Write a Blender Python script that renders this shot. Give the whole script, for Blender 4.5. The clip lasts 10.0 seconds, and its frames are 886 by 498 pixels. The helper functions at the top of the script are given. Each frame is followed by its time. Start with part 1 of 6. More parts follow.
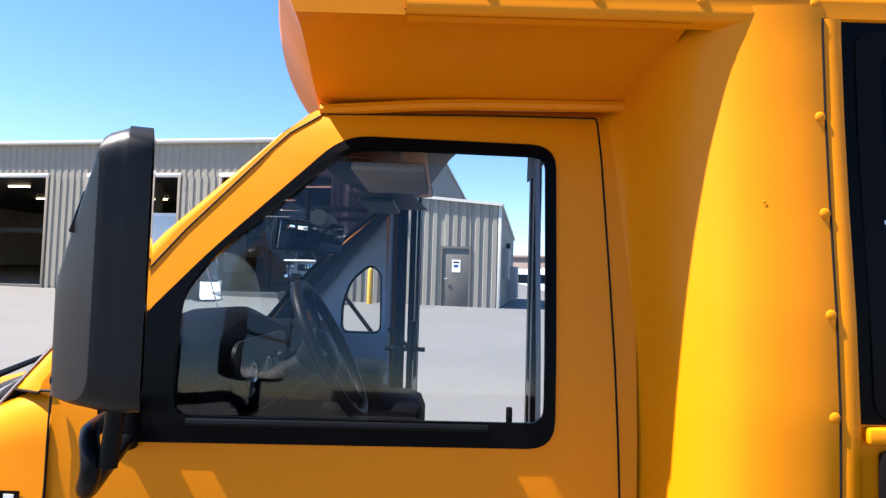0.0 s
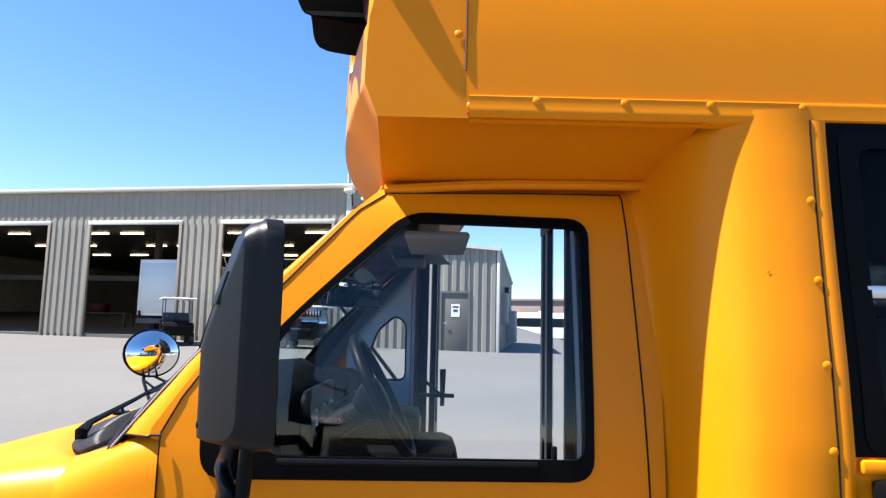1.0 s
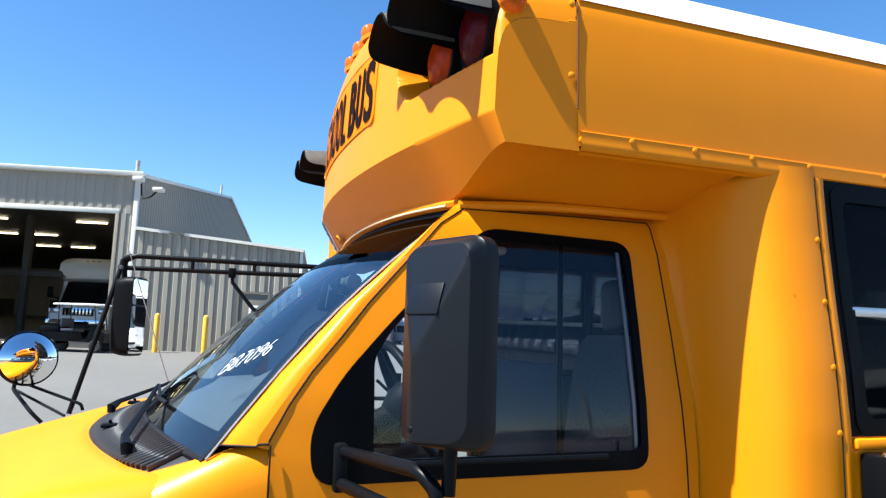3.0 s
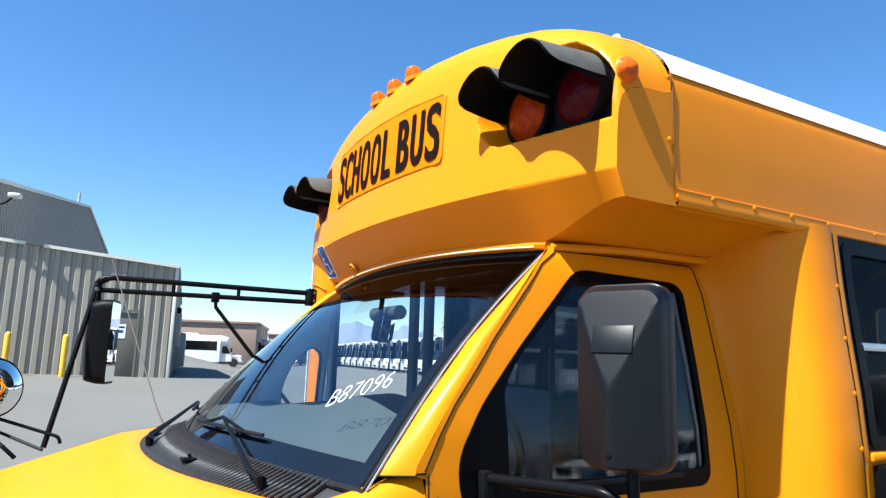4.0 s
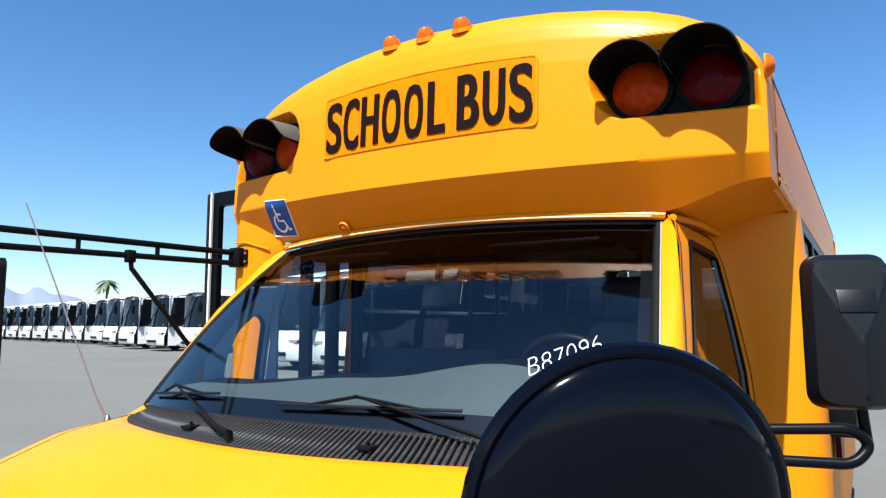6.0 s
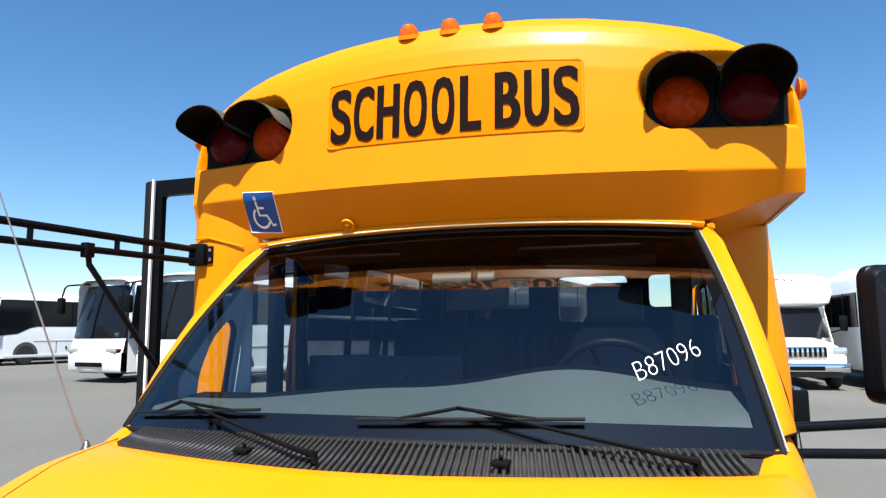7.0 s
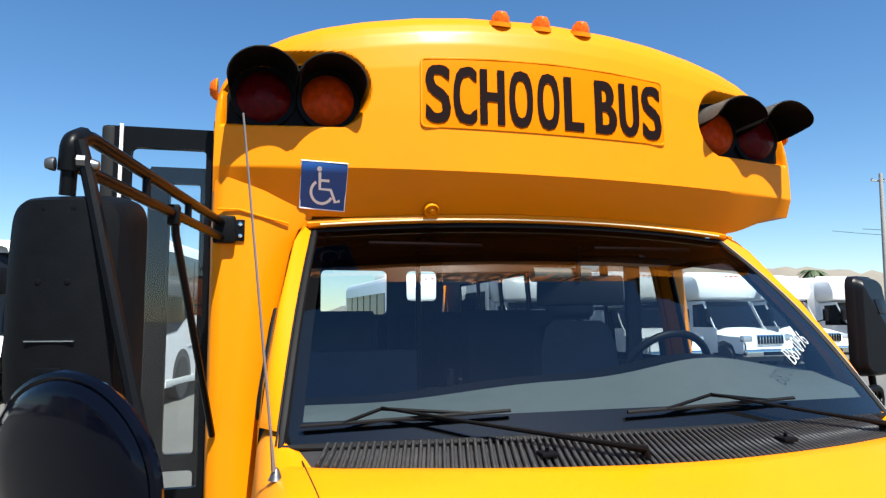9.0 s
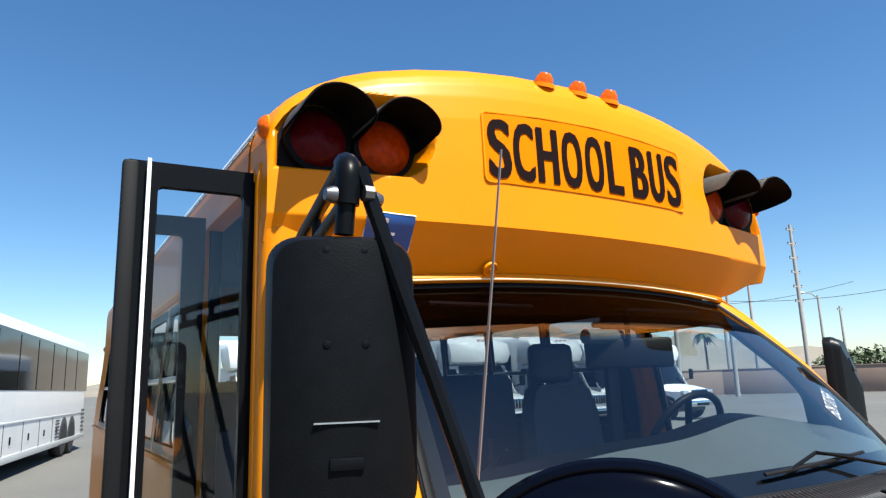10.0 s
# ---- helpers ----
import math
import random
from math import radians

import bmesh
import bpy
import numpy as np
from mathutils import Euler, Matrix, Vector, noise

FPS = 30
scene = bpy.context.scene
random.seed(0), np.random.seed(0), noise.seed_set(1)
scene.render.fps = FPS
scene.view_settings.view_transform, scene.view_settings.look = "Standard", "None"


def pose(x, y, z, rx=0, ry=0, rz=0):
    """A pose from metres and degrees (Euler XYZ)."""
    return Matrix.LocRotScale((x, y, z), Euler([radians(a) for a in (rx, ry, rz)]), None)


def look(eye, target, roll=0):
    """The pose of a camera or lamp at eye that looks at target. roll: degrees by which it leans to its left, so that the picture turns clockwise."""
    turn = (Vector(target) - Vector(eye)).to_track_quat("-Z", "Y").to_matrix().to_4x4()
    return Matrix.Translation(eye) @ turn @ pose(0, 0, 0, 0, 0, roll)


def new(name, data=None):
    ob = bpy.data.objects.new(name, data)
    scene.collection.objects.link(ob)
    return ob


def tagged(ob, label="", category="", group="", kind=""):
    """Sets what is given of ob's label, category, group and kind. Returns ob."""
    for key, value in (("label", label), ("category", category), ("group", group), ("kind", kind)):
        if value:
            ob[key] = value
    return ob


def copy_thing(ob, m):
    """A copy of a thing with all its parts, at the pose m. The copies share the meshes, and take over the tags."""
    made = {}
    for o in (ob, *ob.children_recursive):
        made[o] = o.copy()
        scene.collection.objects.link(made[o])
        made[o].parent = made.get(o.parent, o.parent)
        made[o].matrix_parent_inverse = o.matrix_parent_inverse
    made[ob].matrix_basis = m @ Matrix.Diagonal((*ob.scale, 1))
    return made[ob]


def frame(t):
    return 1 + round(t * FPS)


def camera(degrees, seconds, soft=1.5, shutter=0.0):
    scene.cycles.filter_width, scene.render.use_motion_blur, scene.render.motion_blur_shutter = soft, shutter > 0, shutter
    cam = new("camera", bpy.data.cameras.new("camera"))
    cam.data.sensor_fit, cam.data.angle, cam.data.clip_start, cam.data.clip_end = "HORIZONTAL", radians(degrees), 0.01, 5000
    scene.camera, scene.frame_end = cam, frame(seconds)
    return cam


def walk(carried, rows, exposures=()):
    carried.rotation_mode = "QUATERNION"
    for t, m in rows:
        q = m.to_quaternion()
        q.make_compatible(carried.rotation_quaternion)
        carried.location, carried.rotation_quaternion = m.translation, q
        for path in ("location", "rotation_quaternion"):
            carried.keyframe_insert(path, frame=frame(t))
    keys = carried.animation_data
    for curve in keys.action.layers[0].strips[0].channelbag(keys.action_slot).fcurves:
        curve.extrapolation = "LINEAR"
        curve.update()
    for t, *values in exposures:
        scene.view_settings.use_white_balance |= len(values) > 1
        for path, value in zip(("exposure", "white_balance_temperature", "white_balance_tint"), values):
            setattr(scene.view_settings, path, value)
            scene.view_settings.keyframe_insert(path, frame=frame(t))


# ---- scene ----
# A yellow school minibus on a cutaway van chassis, parked on a concrete lot with workshops and coaches round it.
# x runs from the nose of the bus to its tail, y from its driver's side to its door side, z up.
cam = camera(66.4, 10.0, soft=1.3)
METRES, EYE = 6.8, 1.65
ROWS = [
    (0.0, 0.0, 0.0, 0.0, -0.09, 2.99, -1.69),
    (0.5, -0.0171, -0.0215, 0.0019, -3.56, 5.38, -0.2),
    (1.0, -0.0202, -0.0361, 0.0037, -0.46, 6.68, -1.29),
    (1.5, -0.0188, -0.0445, 0.0012, 0.86, 6.93, -1.51),
    (2.0, -0.0486, -0.0547, 0.0023, -3.08, 6.62, -2.33),
    (3.5, -0.1849, -0.0249, 0.0027, -25.79, 8.52, -1.42),
    (4.0, -0.2354, -0.0135, 0.0044, -30.42, 9.41, -1.75),
    (4.5, -0.2766, 0.0228, 0.004, -36.7, 7.21, -1.26),
    (5.0, -0.3308, 0.0532, 0.006, -43.04, 6.56, -1.12),
    (5.5, -0.3595, 0.0956, 0.004, -50.89, 6.15, -0.23),
    (7.0, -0.4115, 0.255, 0.004, -73.17, 6.94, 0.45),
    (7.5, -0.4166, 0.3178, 0.0015, -82.27, 5.77, 0.27),
    (8.0, -0.4241, 0.3783, 0.0042, -88.36, 5.97, -0.99),
    (8.5, -0.4089, 0.4419, 0.0057, -96.74, 4.92, 0.52),
    (9.0, -0.405, 0.5092, 0.0062, -105.17, 6.09, 0.44),
    (9.5, -0.3743, 0.5651, 0.006, -111.66, 8.79, 2.36),
    (10.0, -0.3366, 0.6152, 0.0086, -120.34, 11.32, 1.85),
]
EXPOSURES = [(0.0, 1.87, 6450, 18), (2.0, 1.62, 6300, 12), (3.5, 1.60, 6050, 8), (4.0, 1.52, 6050, 7), (4.5, 1.34, 5950, 7), (5.5, 1.32, 6050, 7), (7.0, 1.26, 6400, 8), (10.0, 1.22, 6450, 8)]
walk(cam, [(t, pose(METRES * x, METRES * y, EYE + METRES * z, 90 + pitch, roll, yaw)) for t, x, y, z, yaw, pitch, roll in ROWS], EXPOSURES)

# ---- daylight ----
SUN = Vector((-0.50, -0.072, 0.83)).normalized()      # towards the sun
world = bpy.data.worlds.new("sky")
scene.world = world
world.use_nodes = True
wn = world.node_tree.nodes
sky = wn.new("ShaderNodeTexSky")
sky.sky_type, sky.sun_disc = "NISHITA", False
sky.sun_elevation = math.asin(SUN.z)
sky.sun_rotation = math.atan2(SUN.x, SUN.y)
sky.altitude, sky.air_density, sky.dust_density, sky.ozone_density = 200, 1.0, 0.3, 3.0
wn["Background"].inputs["Strength"].default_value = 0.072
vivid = wn.new("ShaderNodeHueSaturation")
vivid.inputs["Saturation"].default_value = 1.22
world.node_tree.links.new(sky.outputs[0], vivid.inputs["Color"])
world.node_tree.links.new(vivid.outputs[0], wn["Background"].inputs["Color"])
sun = new("sun", bpy.data.lights.new("sun", "SUN"))
sun.data.energy, sun.data.angle, sun.data.color = 5.0, radians(0.53), (1.0, 0.97, 0.88)
sun.matrix_world = look(SUN * 50, (0, 0, 0))


# ---- materials ----
def material(name, color, rough=0.5, metal=0.0, coat=0.0, vary=0.0, scale=6.0, bump=0.0, bump_scale=60.0, dirt=None, dirt_scale=1.2, dirt_amount=0.5, spec=0.5):
    """A surface with colour grain at a fine scale, stains at a coarse one, and a fine relief."""
    m = bpy.data.materials.new(name)
    m.use_nodes = True
    nt = m.node_tree
    n, link = nt.nodes, nt.links.new
    b = n["Principled BSDF"]
    b.inputs["Roughness"].default_value = rough
    b.inputs["Metallic"].default_value = metal
    b.inputs["Coat Weight"].default_value = coat
    b.inputs["Coat Roughness"].default_value = 0.06
    b.inputs["Specular IOR Level"].default_value = spec
    b.inputs["Base Color"].default_value = (*color, 1)
    tc = n.new("ShaderNodeTexCoord")
    out = None
    if vary:
        t = n.new("ShaderNodeTexNoise")
        t.inputs["Scale"].default_value, t.inputs["Detail"].default_value = scale, 6
        link(tc.outputs["Object"], t.inputs["Vector"])
        mix = n.new("ShaderNodeMix")
        mix.data_type = "RGBA"
        mix.inputs["A"].default_value = (*[c * (1 - vary) for c in color], 1)
        mix.inputs["B"].default_value = (*[min(1, c * (1 + vary)) for c in color], 1)
        link(t.outputs["Fac"], mix.inputs["Factor"])
        out = mix.outputs["Result"]
    if dirt:
        t = n.new("ShaderNodeTexNoise")
        t.inputs["Scale"].default_value, t.inputs["Detail"].default_value, t.inputs["Roughness"].default_value = dirt_scale, 8, 0.65
        link(tc.outputs["Object"], t.inputs["Vector"])
        r = n.new("ShaderNodeMapRange")
        r.inputs["From Min"].default_value, r.inputs["From Max"].default_value, r.inputs["To Max"].default_value = 0.5, 0.75, dirt_amount
        link(t.outputs["Fac"], r.inputs["Value"])
        mix = n.new("ShaderNodeMix")
        mix.data_type = "RGBA"
        mix.inputs["A"].default_value, mix.inputs["B"].default_value = (*color, 1), (*dirt, 1)
        if out:
            link(out, mix.inputs["A"])
        link(r.outputs["Result"], mix.inputs["Factor"])
        out = mix.outputs["Result"]
    if out:
        link(out, b.inputs["Base Color"])
    if bump:
        t = n.new("ShaderNodeTexNoise")
        t.inputs["Scale"].default_value, t.inputs["Detail"].default_value = bump_scale, 4
        link(tc.outputs["Object"], t.inputs["Vector"])
        k = n.new("ShaderNodeBump")
        k.inputs["Strength"].default_value, k.inputs["Distance"].default_value = bump, 0.01
        link(t.outputs["Fac"], k.inputs["Height"])
        link(k.outputs["Normal"], b.inputs["Normal"])
    return m


def glass(name, tint, gloss=1.0, f0=0.05):
    """A pane: clear or tinted, with the mirror image that its angle gives."""
    m = bpy.data.materials.new(name)
    m.use_nodes = True
    nt = m.node_tree
    n, link = nt.nodes, nt.links.new
    n.remove(n["Principled BSDF"])
    clear, shine, facing_w, mix = n.new("ShaderNodeBsdfTransparent"), n.new("ShaderNodeBsdfGlossy"), n.new("ShaderNodeLayerWeight"), n.new("ShaderNodeMixShader")
    clear.inputs["Color"].default_value = (*tint, 1)
    shine.inputs["Roughness"].default_value = 0.015
    shine.inputs["Color"].default_value = (gloss, gloss, gloss, 1)
    facing_w.inputs["Blend"].default_value = 0.5
    steep, level = n.new("ShaderNodeMath"), n.new("ShaderNodeMath")
    steep.operation, level.operation = "POWER", "MULTIPLY_ADD"
    steep.inputs[1].default_value, level.inputs[1].default_value, level.inputs[2].default_value = 5.0, 0.9, f0
    link(facing_w.outputs["Facing"], steep.inputs[0])
    link(steep.outputs[0], level.inputs[0])
    link(level.outputs[0], mix.inputs[0])
    link(clear.outputs[0], mix.inputs[1])
    link(shine.outputs[0], mix.inputs[2])
    link(mix.outputs[0], n["Material Output"].inputs["Surface"])
    return m


def lens_material(name, color, rough=0.3):
    m = material(name, color, rough, coat=0.03, spec=0.07, vary=0.75, scale=38)
    nt = m.node_tree
    t = nt.nodes.new("ShaderNodeTexVoronoi")
    t.inputs["Scale"].default_value = 55
    k = nt.nodes.new("ShaderNodeBump")
    k.inputs["Strength"].default_value, k.inputs["Distance"].default_value = 0.5, 0.003
    tc = nt.nodes.new("ShaderNodeTexCoord")
    nt.links.new(tc.outputs["Object"], t.inputs["Vector"])
    nt.links.new(t.outputs["Distance"], k.inputs["Height"])
    nt.links.new(k.outputs["Normal"], nt.nodes["Principled BSDF"].inputs["Normal"])
    return m


YELLOW = material("bus_yellow_paint", (0.69, 0.210, 0.0008), 0.42, coat=0.12, spec=0.10, vary=0.04, scale=3.0, bump=0.02, bump_scale=5.0, dirt=(0.49, 0.152, 0.01), dirt_scale=2.5, dirt_amount=0.18)
YELLOW.node_tree.nodes["Principled BSDF"].inputs["Coat Roughness"].default_value = 0.22
SIGN_YELLOW = material("reflective_yellow_sheet", (0.64, 0.160, 0.0), 0.5, vary=0.05, scale=40, spec=0.03)
BLACK_PLASTIC = material("black_textured_plastic", (0.0045, 0.005, 0.006), 0.42, vary=0.3, scale=30, spec=0.06, bump=0.10, bump_scale=350)
BLACK_GLOSS = material("black_gloss_plastic", (0.0015, 0.002, 0.005), 0.10, spec=0.12, coat=0.04)
VISOR = material("black_visor", (0.006, 0.006, 0.007), 0.5, spec=0.2, vary=0.3, scale=20)
FADED = material("sun_faded_visor_plastic", (0.16, 0.155, 0.14), 0.6, vary=0.25, scale=25, dirt=(0.06, 0.06, 0.055), dirt_scale=9, dirt_amount=0.7)
AERIAL = material("grey_steel_rod", (0.22, 0.22, 0.23), 0.5)
GREY_PLASTIC = material("weathered_cowl_plastic", (0.020, 0.020, 0.022), 0.5, vary=0.35, scale=20, bump=0.2, bump_scale=200, dirt=(0.075, 0.07, 0.062), dirt_scale=6, dirt_amount=0.5)
BLACK_PAINT = material("black_painted_metal", (0.0035, 0.004, 0.005), 0.34, vary=0.2, scale=12, spec=0.09, bump=0.03, bump_scale=80)
MIRROR_PLASTIC = material("satin_black_mirror_plastic", (0.0022, 0.0028, 0.0045), 0.42, spec=0.27, vary=0.25, scale=14, bump=0.03, bump_scale=300)
BELT_BLACK = material("black_window_belt_paint", (0.0012, 0.0014, 0.002), 0.34, vary=0.2, scale=12, spec=0.06)
SCREEN_PRINT = material("matt_black_finish", (0.002, 0.002, 0.0025), 0.6, spec=0.05)
RUBBER = material("black_rubber", (0.007, 0.007, 0.008), 0.6, vary=0.2, scale=30, spec=0.12)
LETTER_BLACK = material("black_lettering", (0.010, 0.005, 0.005), 0.7, spec=0.03)
WHITE_PAINT = material("white_vehicle_paint", (0.80, 0.80, 0.80), 0.35, coat=0.3, vary=0.03, scale=2, dirt=(0.55, 0.53, 0.49), dirt_scale=1.5, dirt_amount=0.25)
SILVER_PAINT = material("silver_vehicle_paint", (0.60, 0.62, 0.62), 0.35, metal=0.2, coat=0.3, vary=0.04, scale=2)
CREAM = material("cream_lip_highlight", (0.78, 0.66, 0.40), 0.4, vary=0.2, scale=8)
WHITE_LINE = material("white_seal", (0.75, 0.75, 0.75), 0.5)
CHROME = material("chrome", (0.75, 0.75, 0.76), 0.08, metal=1.0)
ALU = material("bare_aluminium", (0.62, 0.62, 0.62), 0.35, metal=1.0, vary=0.1, scale=25)
GROOVE = material("dark_ochre_groove", (0.10, 0.030, 0.002), 0.6)
DULL_STEEL = material("dull_steel", (0.15, 0.15, 0.155), 0.4, metal=0.9)
STEEL = material("stainless_steel", (0.5, 0.5, 0.5), 0.25, metal=1.0)
MIRROR = material("mirror_glass", (0.9, 0.9, 0.9), 0.01, metal=1.0)
AMBER = lens_material("amber_lens", (0.33, 0.034, 0.0012))
RED = lens_material("red_lens", (0.06, 0.002, 0.004))
LAMP_AMBER = lens_material("amber_marker_lens", (0.62, 0.10, 0.008))
CLEAR_LENS = material("clear_headlamp_lens", (0.55, 0.57, 0.6), 0.08, metal=0.6, coat=1.0)
BLUE = material("blue_vinyl", (0.004, 0.060, 0.25), 0.5, vary=0.1, scale=30)
WHITE_VINYL = material("white_vinyl", (0.8, 0.8, 0.8), 0.4)
WIND = glass("windscreen_glass", (0.78, 0.86, 0.88), 0.95, 0.08)
TINT_BAND = glass("shaded_windscreen_band", (0.07, 0.05, 0.065), 0.22)
TINT_FADE = glass("fading_windscreen_band", (0.15, 0.11, 0.14), 0.12)
SIDE_GLASS = glass("side_window_glass", (0.84, 0.90, 0.94), 0.8, 0.042)
CLEAR = glass("clear_door_glass", (0.88, 0.92, 0.92), 1.0)
DARK_GLASS = glass("tinted_glass", (0.34, 0.37, 0.38), 0.2, 0.04)
BLACK_GLASS = glass("black_tinted_glass", (0.03, 0.033, 0.04), 0.8, 0.06)
COACH_GLASS = material("coach_black_glass", (0.006, 0.007, 0.009), 0.08, spec=0.25)
INK = material("white_marker_ink", (0.85, 0.87, 0.88), 0.6)
DASH = material("grey_dashboard_plastic", (0.040, 0.052, 0.053), 0.55, vary=0.15, scale=20, bump=0.15, bump_scale=250)
DARK_TRIM = material("dark_grey_trim", (0.016, 0.018, 0.021), 0.6, vary=0.2, scale=20)
BLUE_TRIM = material("grey_blue_interior_panel", (0.030, 0.040, 0.066), 0.6, vary=0.12, scale=10)
CAB_LINING = material("pale_grey_blue_cab_lining", (0.38, 0.44, 0.52), 0.65, vary=0.1, scale=10)
NAVY_TRIM = material("dark_navy_pillar_trim", (0.022, 0.030, 0.045), 0.6, vary=0.15, scale=12)
SEAT_VINYL = material("navy_seat_vinyl", (0.018, 0.024, 0.042), 0.5, vary=0.25, scale=15, bump=0.2, bump_scale=60)
HEADLINER = material("tan_headliner", (0.36, 0.31, 0.24), 0.85, vary=0.1, scale=30)
FLOOR_MAT = material("black_floor_rubber", (0.02, 0.02, 0.02), 0.7, vary=0.2, scale=20)
TYRE = material("tyre_rubber", (0.016, 0.016, 0.017), 0.75, vary=0.25, scale=30, bump=0.3, bump_scale=60)
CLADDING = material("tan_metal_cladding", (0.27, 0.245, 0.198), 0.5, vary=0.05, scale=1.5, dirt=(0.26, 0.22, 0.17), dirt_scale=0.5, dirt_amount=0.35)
# The same tan cladding, darker, for gable, office side wall and bay jambs.
CLADDING_DARK = material("dark_tan_metal_cladding", (0.215, 0.182, 0.138), 0.5, vary=0.06, scale=1.5, dirt=(0.19, 0.17, 0.135), dirt_scale=0.5, dirt_amount=0.35)
TRIM_WHITE = material("white_metal_trim", (0.60, 0.57, 0.50), 0.45, vary=0.05, scale=3)
DOOR_PAINT = material("brown_grey_door_paint", (0.13, 0.115, 0.09), 0.5, vary=0.08, scale=4)
PAPER = material("white_paper", (0.82, 0.82, 0.80), 0.8)
SAFETY_YELLOW = material("yellow_bollard_paint", (0.80, 0.42, 0.03), 0.5, vary=0.1, scale=6, dirt=(0.25, 0.2, 0.12), dirt_scale=8, dirt_amount=0.4)
SHOP_WALL = material("workshop_inside_wall", (0.42, 0.41, 0.38), 0.8, vary=0.1, scale=1, dirt=(0.2, 0.2, 0.19), dirt_scale=0.8, dirt_amount=0.5)
SHOP_DARK = material("workshop_dark_steel", (0.06, 0.06, 0.06), 0.6, vary=0.3, scale=5)
BRICK = material("brown_block_wall", (0.27, 0.19, 0.15), 0.85, vary=0.15, scale=3, dirt=(0.2, 0.15, 0.12), dirt_scale=0.3, dirt_amount=0.5)
POLE = material("weathered_pole", (0.30, 0.28, 0.26), 0.7, vary=0.2, scale=6)
BARK = material("palm_bark", (0.14, 0.10, 0.07), 0.9, vary=0.3, scale=8)
LEAF = material("dusty_green_leaf", (0.05, 0.075, 0.03), 0.6, vary=0.4, scale=2)
HILL = material("bare_desert_hill", (0.18, 0.160, 0.130), 0.95, vary=0.18, scale=0.01, dirt=(0.22, 0.18, 0.15), dirt_scale=0.02, dirt_amount=0.8)
FAR_HILL = material("far_hazy_mountain", (0.15, 0.18, 0.245), 0.95, vary=0.12, scale=0.004)


def lit(name, color, strength):
    m = bpy.data.materials.new(name)
    m.use_nodes = True
    b = m.node_tree.nodes["Principled BSDF"]
    b.inputs["Emission Color"].default_value, b.inputs["Emission Strength"].default_value = (*color, 1), strength
    return m


TUBE_LIGHT = lit("workshop_tube_light", (1.0, 0.80, 0.46), 2.4)


def concrete():
    m = material("lot_concrete", (0.40, 0.385, 0.355), 0.85)
    nt = m.node_tree
    n, link = nt.nodes, nt.links.new
    tc = n.new("ShaderNodeTexCoord")
    big, fine, spots = n.new("ShaderNodeTexNoise"), n.new("ShaderNodeTexNoise"), n.new("ShaderNodeTexNoise")
    for t, s, d in ((big, 0.18, 6), (fine, 9.0, 8), (spots, 0.9, 5)):
        t.inputs["Scale"].default_value, t.inputs["Detail"].default_value = s, d
        link(tc.outputs["Object"], t.inputs["Vector"])
    a, b, c = n.new("ShaderNodeMix"), n.new("ShaderNodeMix"), n.new("ShaderNodeMix")
    for k in (a, b, c):
        k.data_type = "RGBA"
    a.inputs["A"].default_value, a.inputs["B"].default_value = (0.090, 0.087, 0.080, 1), (0.166, 0.160, 0.149, 1)
    link(big.outputs["Fac"], a.inputs["Factor"])
    b.blend_type = "MULTIPLY"
    b.inputs["Factor"].default_value = 0.35
    link(a.outputs["Result"], b.inputs["A"])
    link(fine.outputs["Color"], b.inputs["B"])
    r = n.new("ShaderNodeMapRange")
    r.inputs["From Min"].default_value, r.inputs["From Max"].default_value, r.inputs["To Max"].default_value = 0.60, 0.74, 0.55
    link(spots.outputs["Fac"], r.inputs["Value"])
    c.inputs["B"].default_value = (0.096, 0.090, 0.083, 1)
    link(b.outputs["Result"], c.inputs["A"])
    link(r.outputs["Result"], c.inputs["Factor"])
    link(c.outputs["Result"], n["Principled BSDF"].inputs["Base Color"])
    k = n.new("ShaderNodeBump")
    k.inputs["Strength"].default_value, k.inputs["Distance"].default_value = 0.25, 0.01
    link(fine.outputs["Fac"], k.inputs["Height"])
    link(k.outputs["Normal"], n["Principled BSDF"].inputs["Normal"])
    return m


CONCRETE = concrete()


# ---- building blocks ----
def finish(bm, name, mat, smooth=True, angle=40):
    bmesh.ops.recalc_face_normals(bm, faces=bm.faces)
    me = bpy.data.meshes.new(name)
    bm.to_mesh(me)
    bm.free()
    for m in (mat if isinstance(mat, (list, tuple)) else [mat]):
        me.materials.append(m)
    if smooth:
        me.shade_smooth()
        me.set_sharp_from_angle(angle=radians(angle))
    return me


def part(name, bm, mat, parent=None, label="", at=None, angle=40, shadow=True):
    """Link a bmesh (or a ready mesh) as one object under a thing or a part."""
    me = finish(bm, name, mat, angle=angle) if isinstance(bm, bmesh.types.BMesh) else bm
    ob = new(name, me)
    if parent:
        ob.parent = parent
    if at is not None:
        ob.matrix_basis = at
    if label:
        ob["label"] = label
    ob.visible_shadow = shadow
    return ob


def thing(name, label, category, m=None, group="", kind=""):
    ob = new(name)
    ob.empty_display_size = 0.2
    if m is not None:
        ob.matrix_basis = m
    return tagged(ob, label, category, group, kind)


def box(lo, hi, bevel=0.0, seg=2, bm=None):
    bm = bm or bmesh.new()
    lo, hi = Vector(lo), Vector(hi)
    got = bmesh.ops.create_cube(bm, size=1)["verts"]
    for v in got:
        v.co = (lo + hi) / 2 + Vector([a * b for a, b in zip(v.co, hi - lo)])
    if bevel:
        es = list({e for v in got for e in v.link_edges})
        bmesh.ops.bevel(bm, geom=es, offset=bevel, segments=seg, profile=0.5, affect="EDGES", clamp_overlap=True)
    return bm


